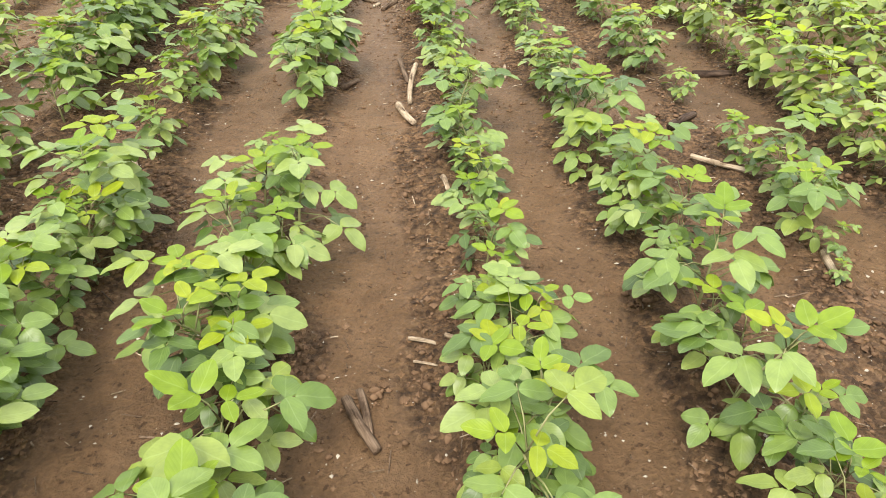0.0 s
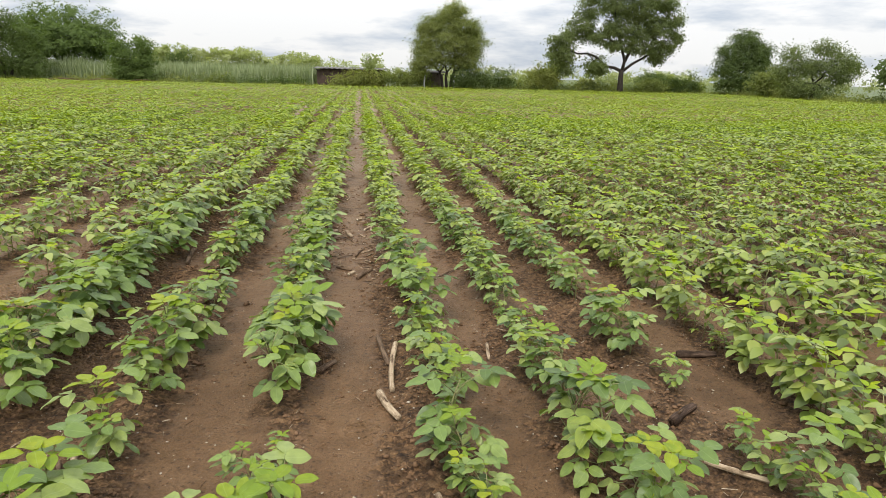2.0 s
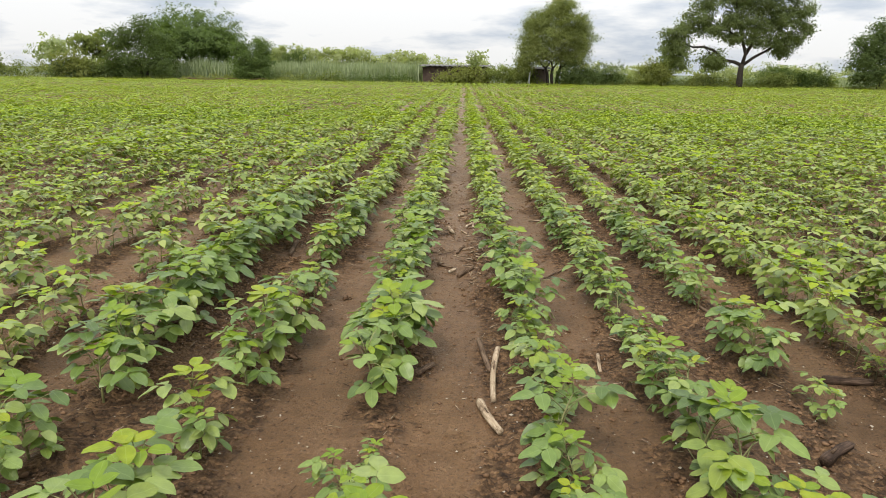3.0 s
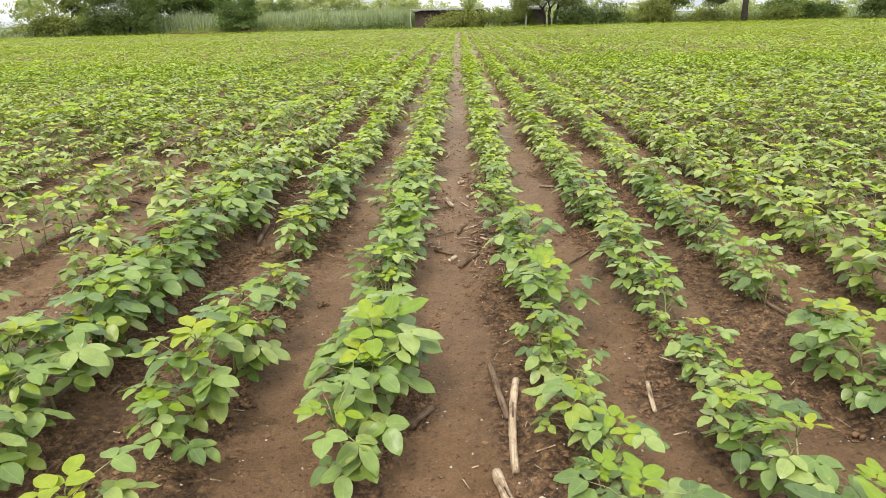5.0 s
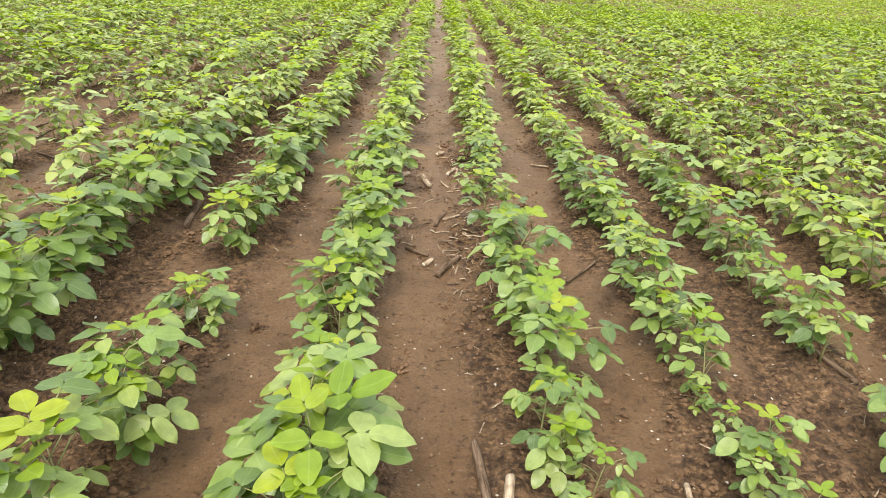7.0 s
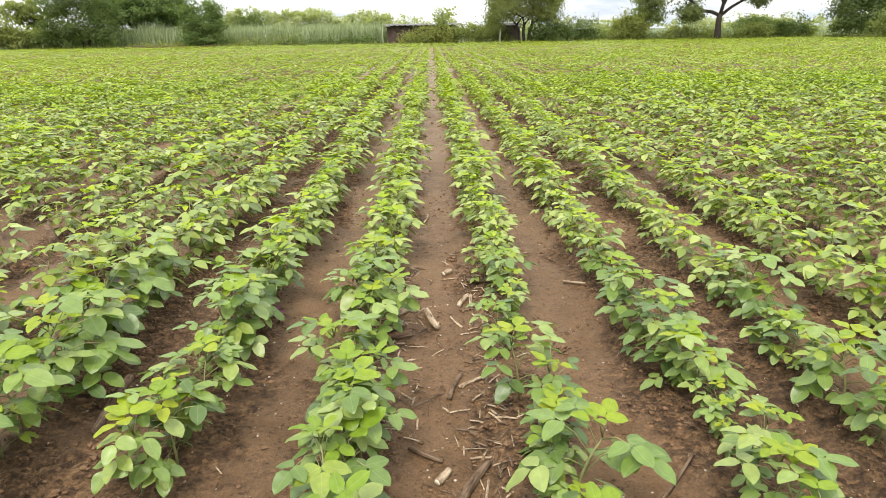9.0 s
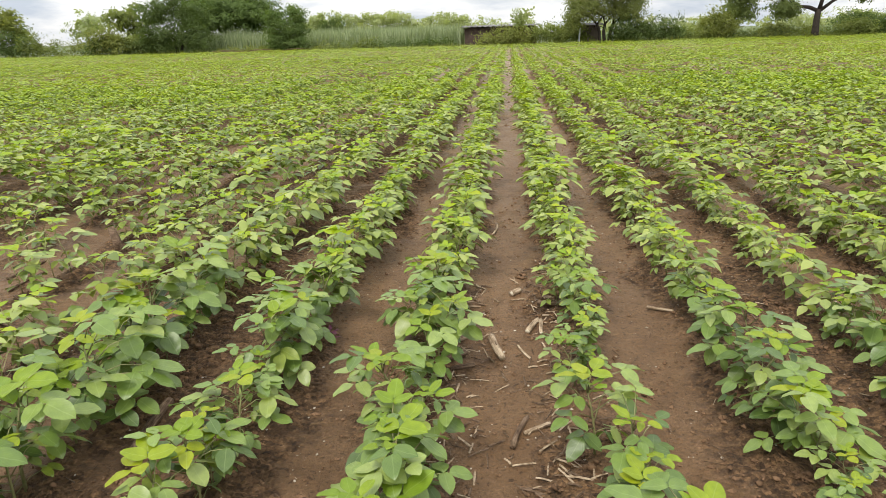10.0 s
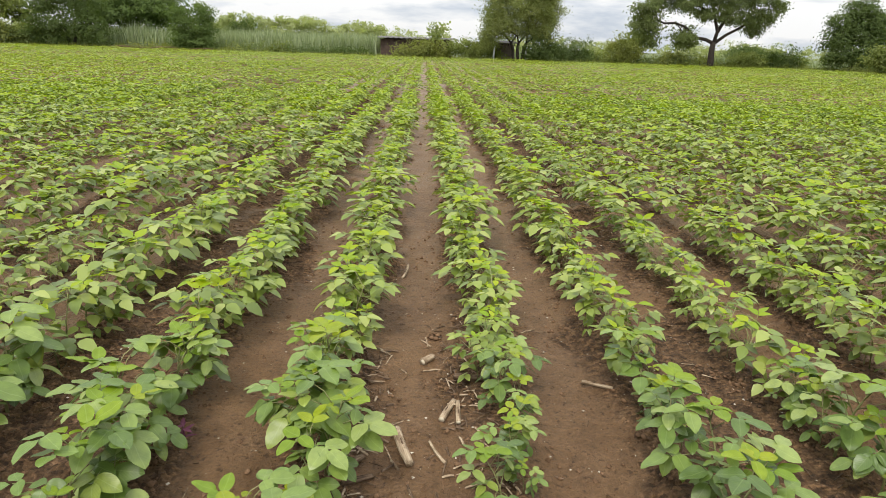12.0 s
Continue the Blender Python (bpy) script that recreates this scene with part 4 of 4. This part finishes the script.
tree("hedge_tree", -35.4, 56, [(0, 0, 2.8, 1.4, 1.0, 0.9), (-0.8, 0, 2.2, 1.3, 1, 0.8)], 1600, leaf_pale, "pale feathery tree behind the hedge", trunk=0.1, fork=1.0, gap=0.2, seed=43)
tree("hedge_tree", -56.0, 54, [(0, 0, 3.2, 2.2, 1.2, 1.0), (2.2, 0, 2.8, 1.6, 1.2, 1.0), (-2.2, 0, 2.6, 1.8, 1.2, 1.0)], 3200, leaf_grey, "grey-green tree rising over the hedge", trunk=0.12, fork=1.2, seed=44)
tree("hedge_tree", -66.0, 54, [(0, 0, 3.4, 2.4, 1.2, 1.2), (-2.2, 0, 2.8, 1.8, 1.2, 1.0)], 3000, leaf_mid, "broad green tree rising over the hedge", trunk=0.12, fork=1.2, seed=45)
tree("hedge_tree", -75.0, 53, [(0, 0, 3.6, 2.6, 1.4, 1.4), (2.4, 0, 2.6, 1.8, 1.2, 1.0)], 3000, leaf_dark, "broad dark green tree rising over the hedge", trunk=0.12, fork=1.2, seed=46)
tree("hedge_tree", -31.2, 54, [(0, 0, 3.0, 1.4, 1.2, 1.0), (1.2, 0, 2.5, 1.2, 1.0, 0.9)], 2000, leaf_mid, "green tree rising over the hedge", trunk=0.1, fork=1.0, seed=47)
tree("sapling", 0.9, 51.6, [(0, 0, 2.2, 0.5, 0.4, 0.55), (0.25, 0, 1.5, 0.5, 0.4, 0.5)], 420, leaf_pale, "thin pale sapling before the shed", trunk=0.03, fork=1.0, gap=0.3, seed=48)
tree("small_tree", 19.4, 62, [(0, 0, 2.4, 1.1, 0.9, 0.7), (-0.5, 0, 1.9, 0.9, 0.8, 0.5)], 1100, leaf_mid, "small round tree seen under larger branches", trunk=0.07, fork=1.0, seed=49)


# ---- tall pale grass crop behind the field's end ----
def blades(count, x0, x1, y0, y1, h0, h1, r, width=0.035):
    x, y = r.uniform(x0, x1, count), r.uniform(y0, y1, count)
    h = r.uniform(h0, h1, count) * (1 + 0.25 * fractal(x * 0.5, y * 0.5, 61, 2))
    a, bend = r.uniform(0, 6.28, count), r.uniform(0.05, 0.5, count)
    v = []
    for t, w in ((0, 1), (0.55, 0.9), (1.0, 0.1)):
        off = bend * h * t ** 2
        cx, cy, cz = x + np.cos(a) * off, y + np.sin(a) * off, h * t * (1 - 0.25 * bend * t)
        for s_ in (-1, 1):
            v.append(np.stack([cx - np.sin(a) * s_ * width * w, cy + np.cos(a) * s_ * width * w, cz], 1))
    v = np.stack(v, 1).reshape(-1, 3)
    o = np.arange(count)[:, None] * 6
    f = np.concatenate([o + np.array([q]) for q in ((0, 1, 3), (0, 3, 2), (2, 3, 5), (2, 5, 4))])
    return v, f


v, f = blades(16000, -30, -3.6, 53.2, 62, 1.4, 1.95, np.random.default_rng(71), 0.022)
tagged(new("tall_grass", mesh_np("tall_grass", v, f, [pale_grass])), "tall pale green grass crop standing behind the hedge", "tall grass", kind="stuff")
v, f = blades(5000, 8, 40, 53.5, 62, 0.6, 1.0, np.random.default_rng(72))
tagged(new("tall_grass", mesh_np("tall_grass", v, f, [pale_grass])), "waist-high pale grass behind the hedge", "tall grass", kind="stuff")
v, f = blades(9000, -82, 28.4, 50.0, 51.6, 0.15, 0.5, np.random.default_rng(73), 0.02)
tagged(new("verge_grass", mesh_np("verge_grass", v, f, [leaf_olive])), "rough low grass verge along the field's end", "grass", kind="stuff")

v, f = blades(2600, 28.4, 29.6, 18, 51.6, 0.15, 0.5, np.random.default_rng(74), 0.02)
tagged(new("verge_grass", mesh_np("verge_grass", v, f, [leaf_olive])), "rough low grass verge along the field's side", "grass", kind="stuff")

# ---- far woods ----
wr = np.random.default_rng(81)
lumps, low = [], []
for x in np.arange(-33, -6, 0.42):
    tall = 4.3 + 1.1 * float(fractal(np.float64(x * 0.22), np.float64(0.5), 91, 3)) - 1.2 * max(0.0, abs(x + 19) - 10) / 4
    lumps.append((x + wr.uniform(-0.5, 0.5), wr.uniform(100, 106), tall - wr.uniform(0.5, 1.6), wr.uniform(0.7, 1.3), 1.0, wr.uniform(0.6, 1.0)))
    lumps.append((x, wr.uniform(102, 107), 1.6, 1.2, 1.2, 1.4))
for x in np.concatenate([np.arange(-62, -33, 1.2), np.arange(-6, 88, 1.2)]):
    tall = 2.6 + 1.4 * float(fractal(np.float64(x * 0.10), np.float64(0.5), 91, 3))
    low.append((x + wr.uniform(-1, 1), wr.uniform(100, 112), tall * 0.55, wr.uniform(1.2, 2.2), 1.6, tall * 0.45))
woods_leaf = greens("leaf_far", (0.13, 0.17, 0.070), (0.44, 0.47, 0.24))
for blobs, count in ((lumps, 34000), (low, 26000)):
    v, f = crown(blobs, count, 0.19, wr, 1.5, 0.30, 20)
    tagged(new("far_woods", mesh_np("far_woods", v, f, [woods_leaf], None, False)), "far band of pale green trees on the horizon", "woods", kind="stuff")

# ---- dry brush lying along the field's end ----
br = np.random.default_rng(55)
pieces = []
for i in range(70):
    c = np.array([br.uniform(-3.6, 3.6), br.uniform(-0.3, 0.3), br.uniform(0.03, 0.3)])
    a, ln = br.uniform(-0.5, 0.5), br.uniform(0.6, 1.8)
    d = np.array([math.cos(a), math.sin(a) * 0.4, br.uniform(-0.08, 0.12)]) * ln / 2
    pieces.append((*tube([c - d, c + [0, 0, 0.06], c + d], [0.022, 0.018, 0.008], 4), 0))
v, f, mi = join(pieces)
brush = tagged(new("brush_pile", mesh_np("brush_pile", v, f, [dark_stalk])), "low pile of dry cut branches along the verge", "brush pile")
brush.location = (-18.8, 50.3, 0)


# ---- stalk pieces and wood lying on the soil ----
def stalk(x0, y0, x1, y1, r0, mat, label, lift=0.0, seed=0, knots=True, name="dry_stalk"):
    r = np.random.default_rng(seed + 900)
    a, b_ = np.array([x0, y0, 0.0]), np.array([x1, y1, 0.0])
    a[2], b_[2] = float(soil_shape(x0, y0)[0]), float(soil_shape(x1, y1)[0])
    c = (a + b_) / 2
    z = max(float(soil_shape(c[0], c[1])[0]), (a[2] + b_[2]) / 2) + r0 * 0.6
    root = new(name)
    d = (b_ - a) / 2
    d[2] = np.clip(d[2], -0.006, 0.006) + lift
    length = 2 * np.linalg.norm(d)
    root.matrix_basis = Matrix.Translation((c[0], c[1], z)) @ Vector(d).to_track_quat("X", "Z").to_matrix().to_4x4()
    d, side = np.array([length / 2, 0, 0]), np.array([0, 1.0, 0])
    n_ = max(7, int(length / 0.016))
    pts, rad = [], []
    bow = r.uniform(-0.04, 0.04) * length
    for i in range(n_):
        t = i / (n_ - 1)
        w = 1.0
        if knots:
            ph = (t * length / 0.085 + seed * 0.37) % 1.0
            w += 0.22 * math.exp(-((ph - 0.5) / 0.05) ** 2)
        pts.append(d * (2 * t - 1) + side * bow * (1 - (2 * t - 1) ** 2) + np.array([0, 0, r.uniform(-0.05, 0.05) * r0]))
        rad.append(0.82 * r0 * w * (1 - 0.12 * t) * r.uniform(0.95, 1.05))
    rad[0] *= 0.94
    rad[-1] *= 0.88
    v, f = tube(pts, rad, 10, 0.07 if mat is dry_stalk else 0.32 if mat is rotten_wood else 0.2, r)
    part("stem", mesh_np("stem", v, f, [mat]), root)
    if r0 >= 0.009 and mat is dry_stalk:
        e = pts[0] - d / np.linalg.norm(d) * 0.0012
        v, f = tube([e, e + d / np.linalg.norm(d) * 0.004], [rad[0] * 0.86, rad[0] * 0.8], 9, 0.1, r)
        part("cut_end", mesh_np("cut_end", v, f, [pith]), root, "pale pithy cut end")
    if length > 0.1:
        k = pts[n_ // 3]
        v, f = tube([k + [0, 0, rad[0] * 0.7], k + d * 0.35 + [0, 0, rad[0] * 1.05]], [r0 * 0.3, r0 * 0.12], 4)
        part("bark_strip", mesh_np("bark_strip", v, f, [dark_stalk]), root, "peeling darker bark strip")
    return tagged(root, label, "stalk", "dry stalk pieces on the soil")


PALE, GREY, BROWN = "pale dry peeled crop stalk lying in the furrow", "weathered grey-brown stalk piece on the soil", "dark brown rotting wood piece on the soil"
# the pieces by kind: x, y of both ends, radius
PALE_STALKS = [
    (-2.17, 4.49, -2.17, 4.60, 0.008), (-2.08, 3.96, -2.07, 4.05, 0.007),
    (0.319, 2.41, 0.287, 2.03, 0.0145), (0.242, 2.04, 0.300, 1.84, 0.0155), (0.080, 4.40, 0.120, 4.255, 0.0165), (0.075, 5.78, 0.052, 5.60, 0.008),
    (0.150, 4.80, 0.185, 4.84, 0.016), (0.205, 4.46, 0.245, 4.56, 0.013), (0.252, 4.44, 0.256, 4.55, 0.009), (0.180, 3.86, 0.250, 3.90, 0.008),
    (0.11, 3.44, 0.14, 3.485, 0.013), (0.705, 2.43, 0.685, 2.285, 0.009), (0.26, 0.76, 0.32, 0.745, 0.006), (0.34, 0.76, 0.39, 0.735, 0.007),
    (0.27, 0.70, 0.32, 0.69, 0.004), (1.165, 1.505, 1.36, 1.345, 0.0105), (1.29, 0.97, 1.28, 0.88, 0.012), (-0.645, 1.74, -0.575, 1.57, 0.011),
    (-0.04, 1.02, 0.02, 1.05, 0.006),
]
GREY_WOOD = [
    (-2.02, 4.76, -2.03, 5.01, 0.008), (-1.84, 4.45, -1.65, 4.38, 0.009), (-2.14, 4.90, -2.13, 5.14, 0.009),
    (0.250, 2.53, 0.285, 2.24, 0.0125), (0.150, 3.80, 0.190, 3.93, 0.011), (0.16, 3.355, 0.24, 3.50, 0.0145), (0.02, 2.205, 0.078, 2.305, 0.0145),
    (1.23, 3.02, 1.30, 2.80, 0.012), (0.16, 0.63, 0.185, 0.52, 0.010), (-0.67, 1.70, -0.61, 1.56, 0.009), (-0.85, 3.95, -0.815, 3.66, 0.018),
]
BROWN_TWIGS = [
    (0.250, 4.69, 0.360, 4.66, 0.013), (-0.07, 4.19, 0.0, 4.27, 0.012), (-0.04, 4.17, 0.03, 4.21, 0.010), (0.04, 3.575, 0.125, 3.52, 0.009),
    (0.61, 3.34, 0.75, 3.50, 0.006), (0.135, 0.61, 0.20, 0.485, 0.014),
]
GREY_STALKS = [
    (-0.035, 4.37, 0.01, 4.43, 0.017), (0.055, 1.46, 0.085, 1.38, 0.014), (0.375, 1.42, 0.385, 1.34, 0.010), (0.21, 4.27, 0.17, 4.36, 0.006),
    (-0.95, 1.28, -0.78, 1.25, 0.008), (0.66, 4.68, 0.74, 4.62, 0.008),
]
ROTTEN_WOOD = [
    (1.47, 2.27, 1.62, 2.23, 0.018), (1.18, 1.73, 1.29, 1.80, 0.021),
]
count = 0
for rows, mat, label in ((PALE_STALKS, dry_stalk, PALE), (GREY_WOOD, dark_stalk, GREY), (BROWN_TWIGS, dark_stalk, BROWN), (GREY_STALKS, dry_stalk, GREY), (ROTTEN_WOOD, rotten_wood, BROWN)):
    for x0, y0, x1, y1, r0 in rows:
        stalk(x0, y0, x1, y1, r0, mat, label, seed=count, knots=mat is dry_stalk and math.hypot(x1 - x0, y1 - y0) > 0.17, name="dry_stalk" if mat is dry_stalk else "wood_piece")
        count += 1

v, f = tube([(0, 0, -0.05), (-0.012, 0.0, 0.05), (-0.04, 0.01, 0.14)], [0.024, 0.022, 0.016], 8, 0.15)
peg = tagged(new("stump", mesh_np("stump", v, f, [dark_stalk])), "dark leaning old stalk stump standing among the plants", "stump")
peg.location = (-1.80, 5.25, 0.01)

# ---- crumbs, straw and pale grit on the soil ----
gr = np.random.default_rng(15)
t_ = (1 + 5 ** 0.5) / 2
ICO_V = np.array([(-1, t_, 0), (1, t_, 0), (-1, -t_, 0), (1, -t_, 0), (0, -1, t_), (0, 1, t_), (0, -1, -t_), (0, 1, -t_), (t_, 0, -1), (t_, 0, 1), (-t_, 0, -1), (-t_, 0, 1)]) / 1.9
ICO_F = np.array([(0, 11, 5), (0, 5, 1), (0, 1, 7), (0, 7, 10), (0, 10, 11), (1, 5, 9), (5, 11, 4), (11, 10, 2), (10, 7, 6), (7, 1, 8), (3, 9, 4), (3, 4, 2), (3, 2, 6), (3, 6, 8), (3, 8, 9), (4, 9, 5), (2, 4, 11), (6, 2, 10), (8, 6, 7), (9, 8, 1)])


def spread(count, x0, x1, y0, y1, keep, gather=None):
    """Random places; keep(d, crumbly) gives the chance to stay."""
    x, y = gr.uniform(x0, x1, count), y0 + (y1 - y0) * gr.uniform(0, 1, count) ** 1.25
    z, c = soil_shape(x, y)
    ok = gr.uniform(0, 1, count) < keep(row_offset(x, y), c) * (gather(x, y) if gather else 1.0)
    return x[ok], y[ok], z[ok]


OCT_V = np.array([(1, 0, 0), (-1, 0, 0), (0, 1, 0), (0, -1, 0), (0, 0, 1), (0, 0, -1)], float)
OCT_F = np.array([(0, 2, 4), (2, 1, 4), (1, 3, 4), (3, 0, 4), (2, 0, 5), (1, 2, 5), (3, 1, 5), (0, 3, 5)])


def crumbs(name, x, y, z, lo, hi, mat, label, category, power=2.5, flat=0.75, small=False):
    n_ = len(x)
    base_v, base_f = (OCT_V, OCT_F) if small else (ICO_V, ICO_F)
    k = len(base_v)
    s_ = lo + (hi - lo) * gr.uniform(0, 1, n_) ** power
    v = base_v[None] * (1 + 0.5 * gr.uniform(-1, 1, (n_, k, 1))) * s_[:, None, None] * np.stack([gr.uniform(0.8, 1.4, n_), gr.uniform(0.8, 1.4, n_), np.full(n_, flat)], 1)[:, None]
    v = v + np.stack([x, y, z + s_ * 0.4], 1)[:, None]
    f = (base_f[None] + (np.arange(n_) * k)[:, None, None]).reshape(-1, 3)
    return tagged(new(name, mesh_np(name, v.reshape(-1, 3), f, [mat], None, not small)), label, category, kind="stuff")


heaps = lambda x, y: np.clip(fractal(x * 5.5, y * 5.5, 141, 3) * 3.0 + 0.8, 0.1, 2.0)
x, y, z = spread(26000, -2.0, 2.2, 0.3, 7.0, lambda d, c: 0.045 + 0.36 * c, heaps)
cx, cy, cz = spread(700, -1.5, 1.8, 0.5, 5.5, lambda d, c: 0.05 + 0.16 * c)
heap_of = np.repeat(np.arange(len(cx)), 16)
px_, py_ = cx[heap_of] + gr.normal(0, 0.013, len(heap_of)), cy[heap_of] + gr.normal(0, 0.013, len(heap_of))
pile = np.maximum(0.016 - 0.6 * np.hypot(px_ - cx[heap_of], py_ - cy[heap_of]), 0) * gr.uniform(0, 1, len(heap_of))
x, y, z = np.concatenate([x, px_]), np.concatenate([y, py_]), np.concatenate([z, soil_shape(px_, py_)[0] + pile])
crumbs("soil_clods", x, y, z, 0.0030, 0.0100, clod_soil, "dark clods of damp soil along the rows", "soil clods", 3.0, 0.72)
x, y, z = spread(52000, -1.7, 2.0, 0.3, 6.5, lambda d, c: 0.13 + 0.40 * c, heaps)
crumbs("soil_crumbs", x, y, z, 0.0021, 0.0086, clod_soil, "small crumbs of damp soil strewn over the mud", "soil crumbs", 1.6, 0.8, True)
x, y, z = spread(9000, -2.6, 2.8, 6.8, 17.0, lambda d, c: 0.12 + 0.4 * c, heaps)
crumbs("soil_clods", x, y, z * np.clip((16 - np.hypot(x, y - 3)) / 8, 0, 1), 0.006, 0.024, clod_soil, "dark clods of soil lying along the long furrows", "soil clods", 2.5, 0.9, True)
x, y, z = spread(8000, -1.6, 1.9, 0.3, 6.5, lambda d, c: 0.8 - 0.2 * c)
grit = plain("grit", (0.34, 0.28, 0.21), (0.55, 0.48, 0.38), 20, 0.9)
crumbs("pale_grit", x, y, z, 0.0011, 0.0046, grit, "tiny pale grit and husk specks on the mud", "grit", 3.0, 0.8, True)
x, y, z = spread(5200, -2.0, 2.2, 0.3, 7.5, lambda d, c: 0.2 + 0.5 * c)
ln, an = gr.uniform(0.006, 0.026, len(x)) * gr.uniform(0.6, 1.3, len(x)), gr.uniform(0, 6.28, len(x))
pieces = []
for i in range(len(x)):
    d = np.array([math.cos(an[i]), math.sin(an[i]), gr.uniform(-0.15, 0.15)]) * ln[i]
    c = np.array([x[i], y[i], z[i] + 0.004])
    pieces.append((*tube([c - d, c + d], [gr.uniform(0.0008, 0.0022)] * 2, 3), int(gr.uniform() < 0.78)))
for i in range(420):
    c = np.array([gr.normal(0.27, 0.06), gr.uniform(3.2, 5.1), 0.0]) if i < 260 else np.array([gr.normal(-0.02, 0.05), gr.uniform(3.6, 4.9), 0.0])
    c[2] = float(soil_shape(c[0], c[1])[0]) + 0.004
    a, ln_ = gr.uniform(0, 6.28), gr.uniform(0.010, 0.034)
    d = np.array([math.cos(a), math.sin(a), gr.uniform(-0.12, 0.2)]) * ln_
    pieces.append((*tube([c - d, c + d * 0.2 + [0, 0, 0.002], c + d], [gr.uniform(0.0012, 0.0036)] * 3, 4), int(gr.uniform() < 0.6)))
v, f, mi = join(pieces)
tagged(new("straw", mesh_np("straw", v, f, [dry_stalk, dark_stalk], mi, False)), "scattered short straw and twig bits on the soil", "straw", kind="stuff")


# ---- a withered plant and a small purple weed ----
withered = new("withered_plant")
withered.location = (2.1, 6.9, 0.03)
pieces = []
for i in range(16):
    a, e = gr.uniform(0, 6.28), gr.uniform(0.1, 0.7)
    d = np.array([math.cos(a) * math.cos(e), math.sin(a) * math.cos(e), math.sin(e)]) * gr.uniform(0.12, 0.26)
    pieces.append((*tube([(0, 0, 0), d * 0.5 + [0, 0, 0.03], d], [0.004, 0.003, 0.0015], 4), 0))
v, f, mi = join(pieces)
dead_leaf = foliage_material("dead_leaf", [(0.0, (0.30, 0.27, 0.09)), (1.0, (0.44, 0.40, 0.20))], True, 0.7, 0.2, 0.2)
part("stem", mesh_np("stem", v, f, [dry_stalk]), withered)
for i in range(10):
    v, f, _ = leaflet(gr.uniform(0.05, 0.08), 0.035, 1, 0.5, 0.3)
    ob = part("leaf", mesh_np("leaf", v, f, [dead_leaf]), withered, "pale yellow shrivelled leaf")
    ob.matrix_basis = pose(gr.uniform(-0.13, 0.13), gr.uniform(-0.13, 0.13), gr.uniform(0.02, 0.1), 0, gr.uniform(-17, 34), gr.uniform(0, 360))
tagged(withered, "uprooted withered yellow plant lying between green rows", "dead plant")

purple = foliage_material("purple_leaf", [(0.0, (0.10, 0.03, 0.06)), (1.0, (0.20, 0.06, 0.10))], True, 0.6, 0.3, 0.2)
weed = new("weed")
weed.location = (-0.47, 4.33, float(soil_shape(-0.47, 4.33)[0]))
v, f = tube([(0, 0, -0.005), (0.004, 0, 0.03), (0.0, 0.004, 0.06)], [0.003, 0.0025, 0.0015], 5)
part("stem", mesh_np("stem", v, f, [purple]), weed)
leaf_shape = leaflet(0.036, 0.013, 1, 0.2, 0.25)
weed_leaf = mesh_np("leaf", leaf_shape[0], leaf_shape[1], [purple])
for i in range(8):
    ob = part("leaf", weed_leaf, weed)
    ob.matrix_basis = pose(0.002, 0, 0.02 + 0.005 * i, 0, -25 + 5 * (i % 3), i * 137.5)
tagged(weed, "small purple weed seedling on bare soil", "weed")
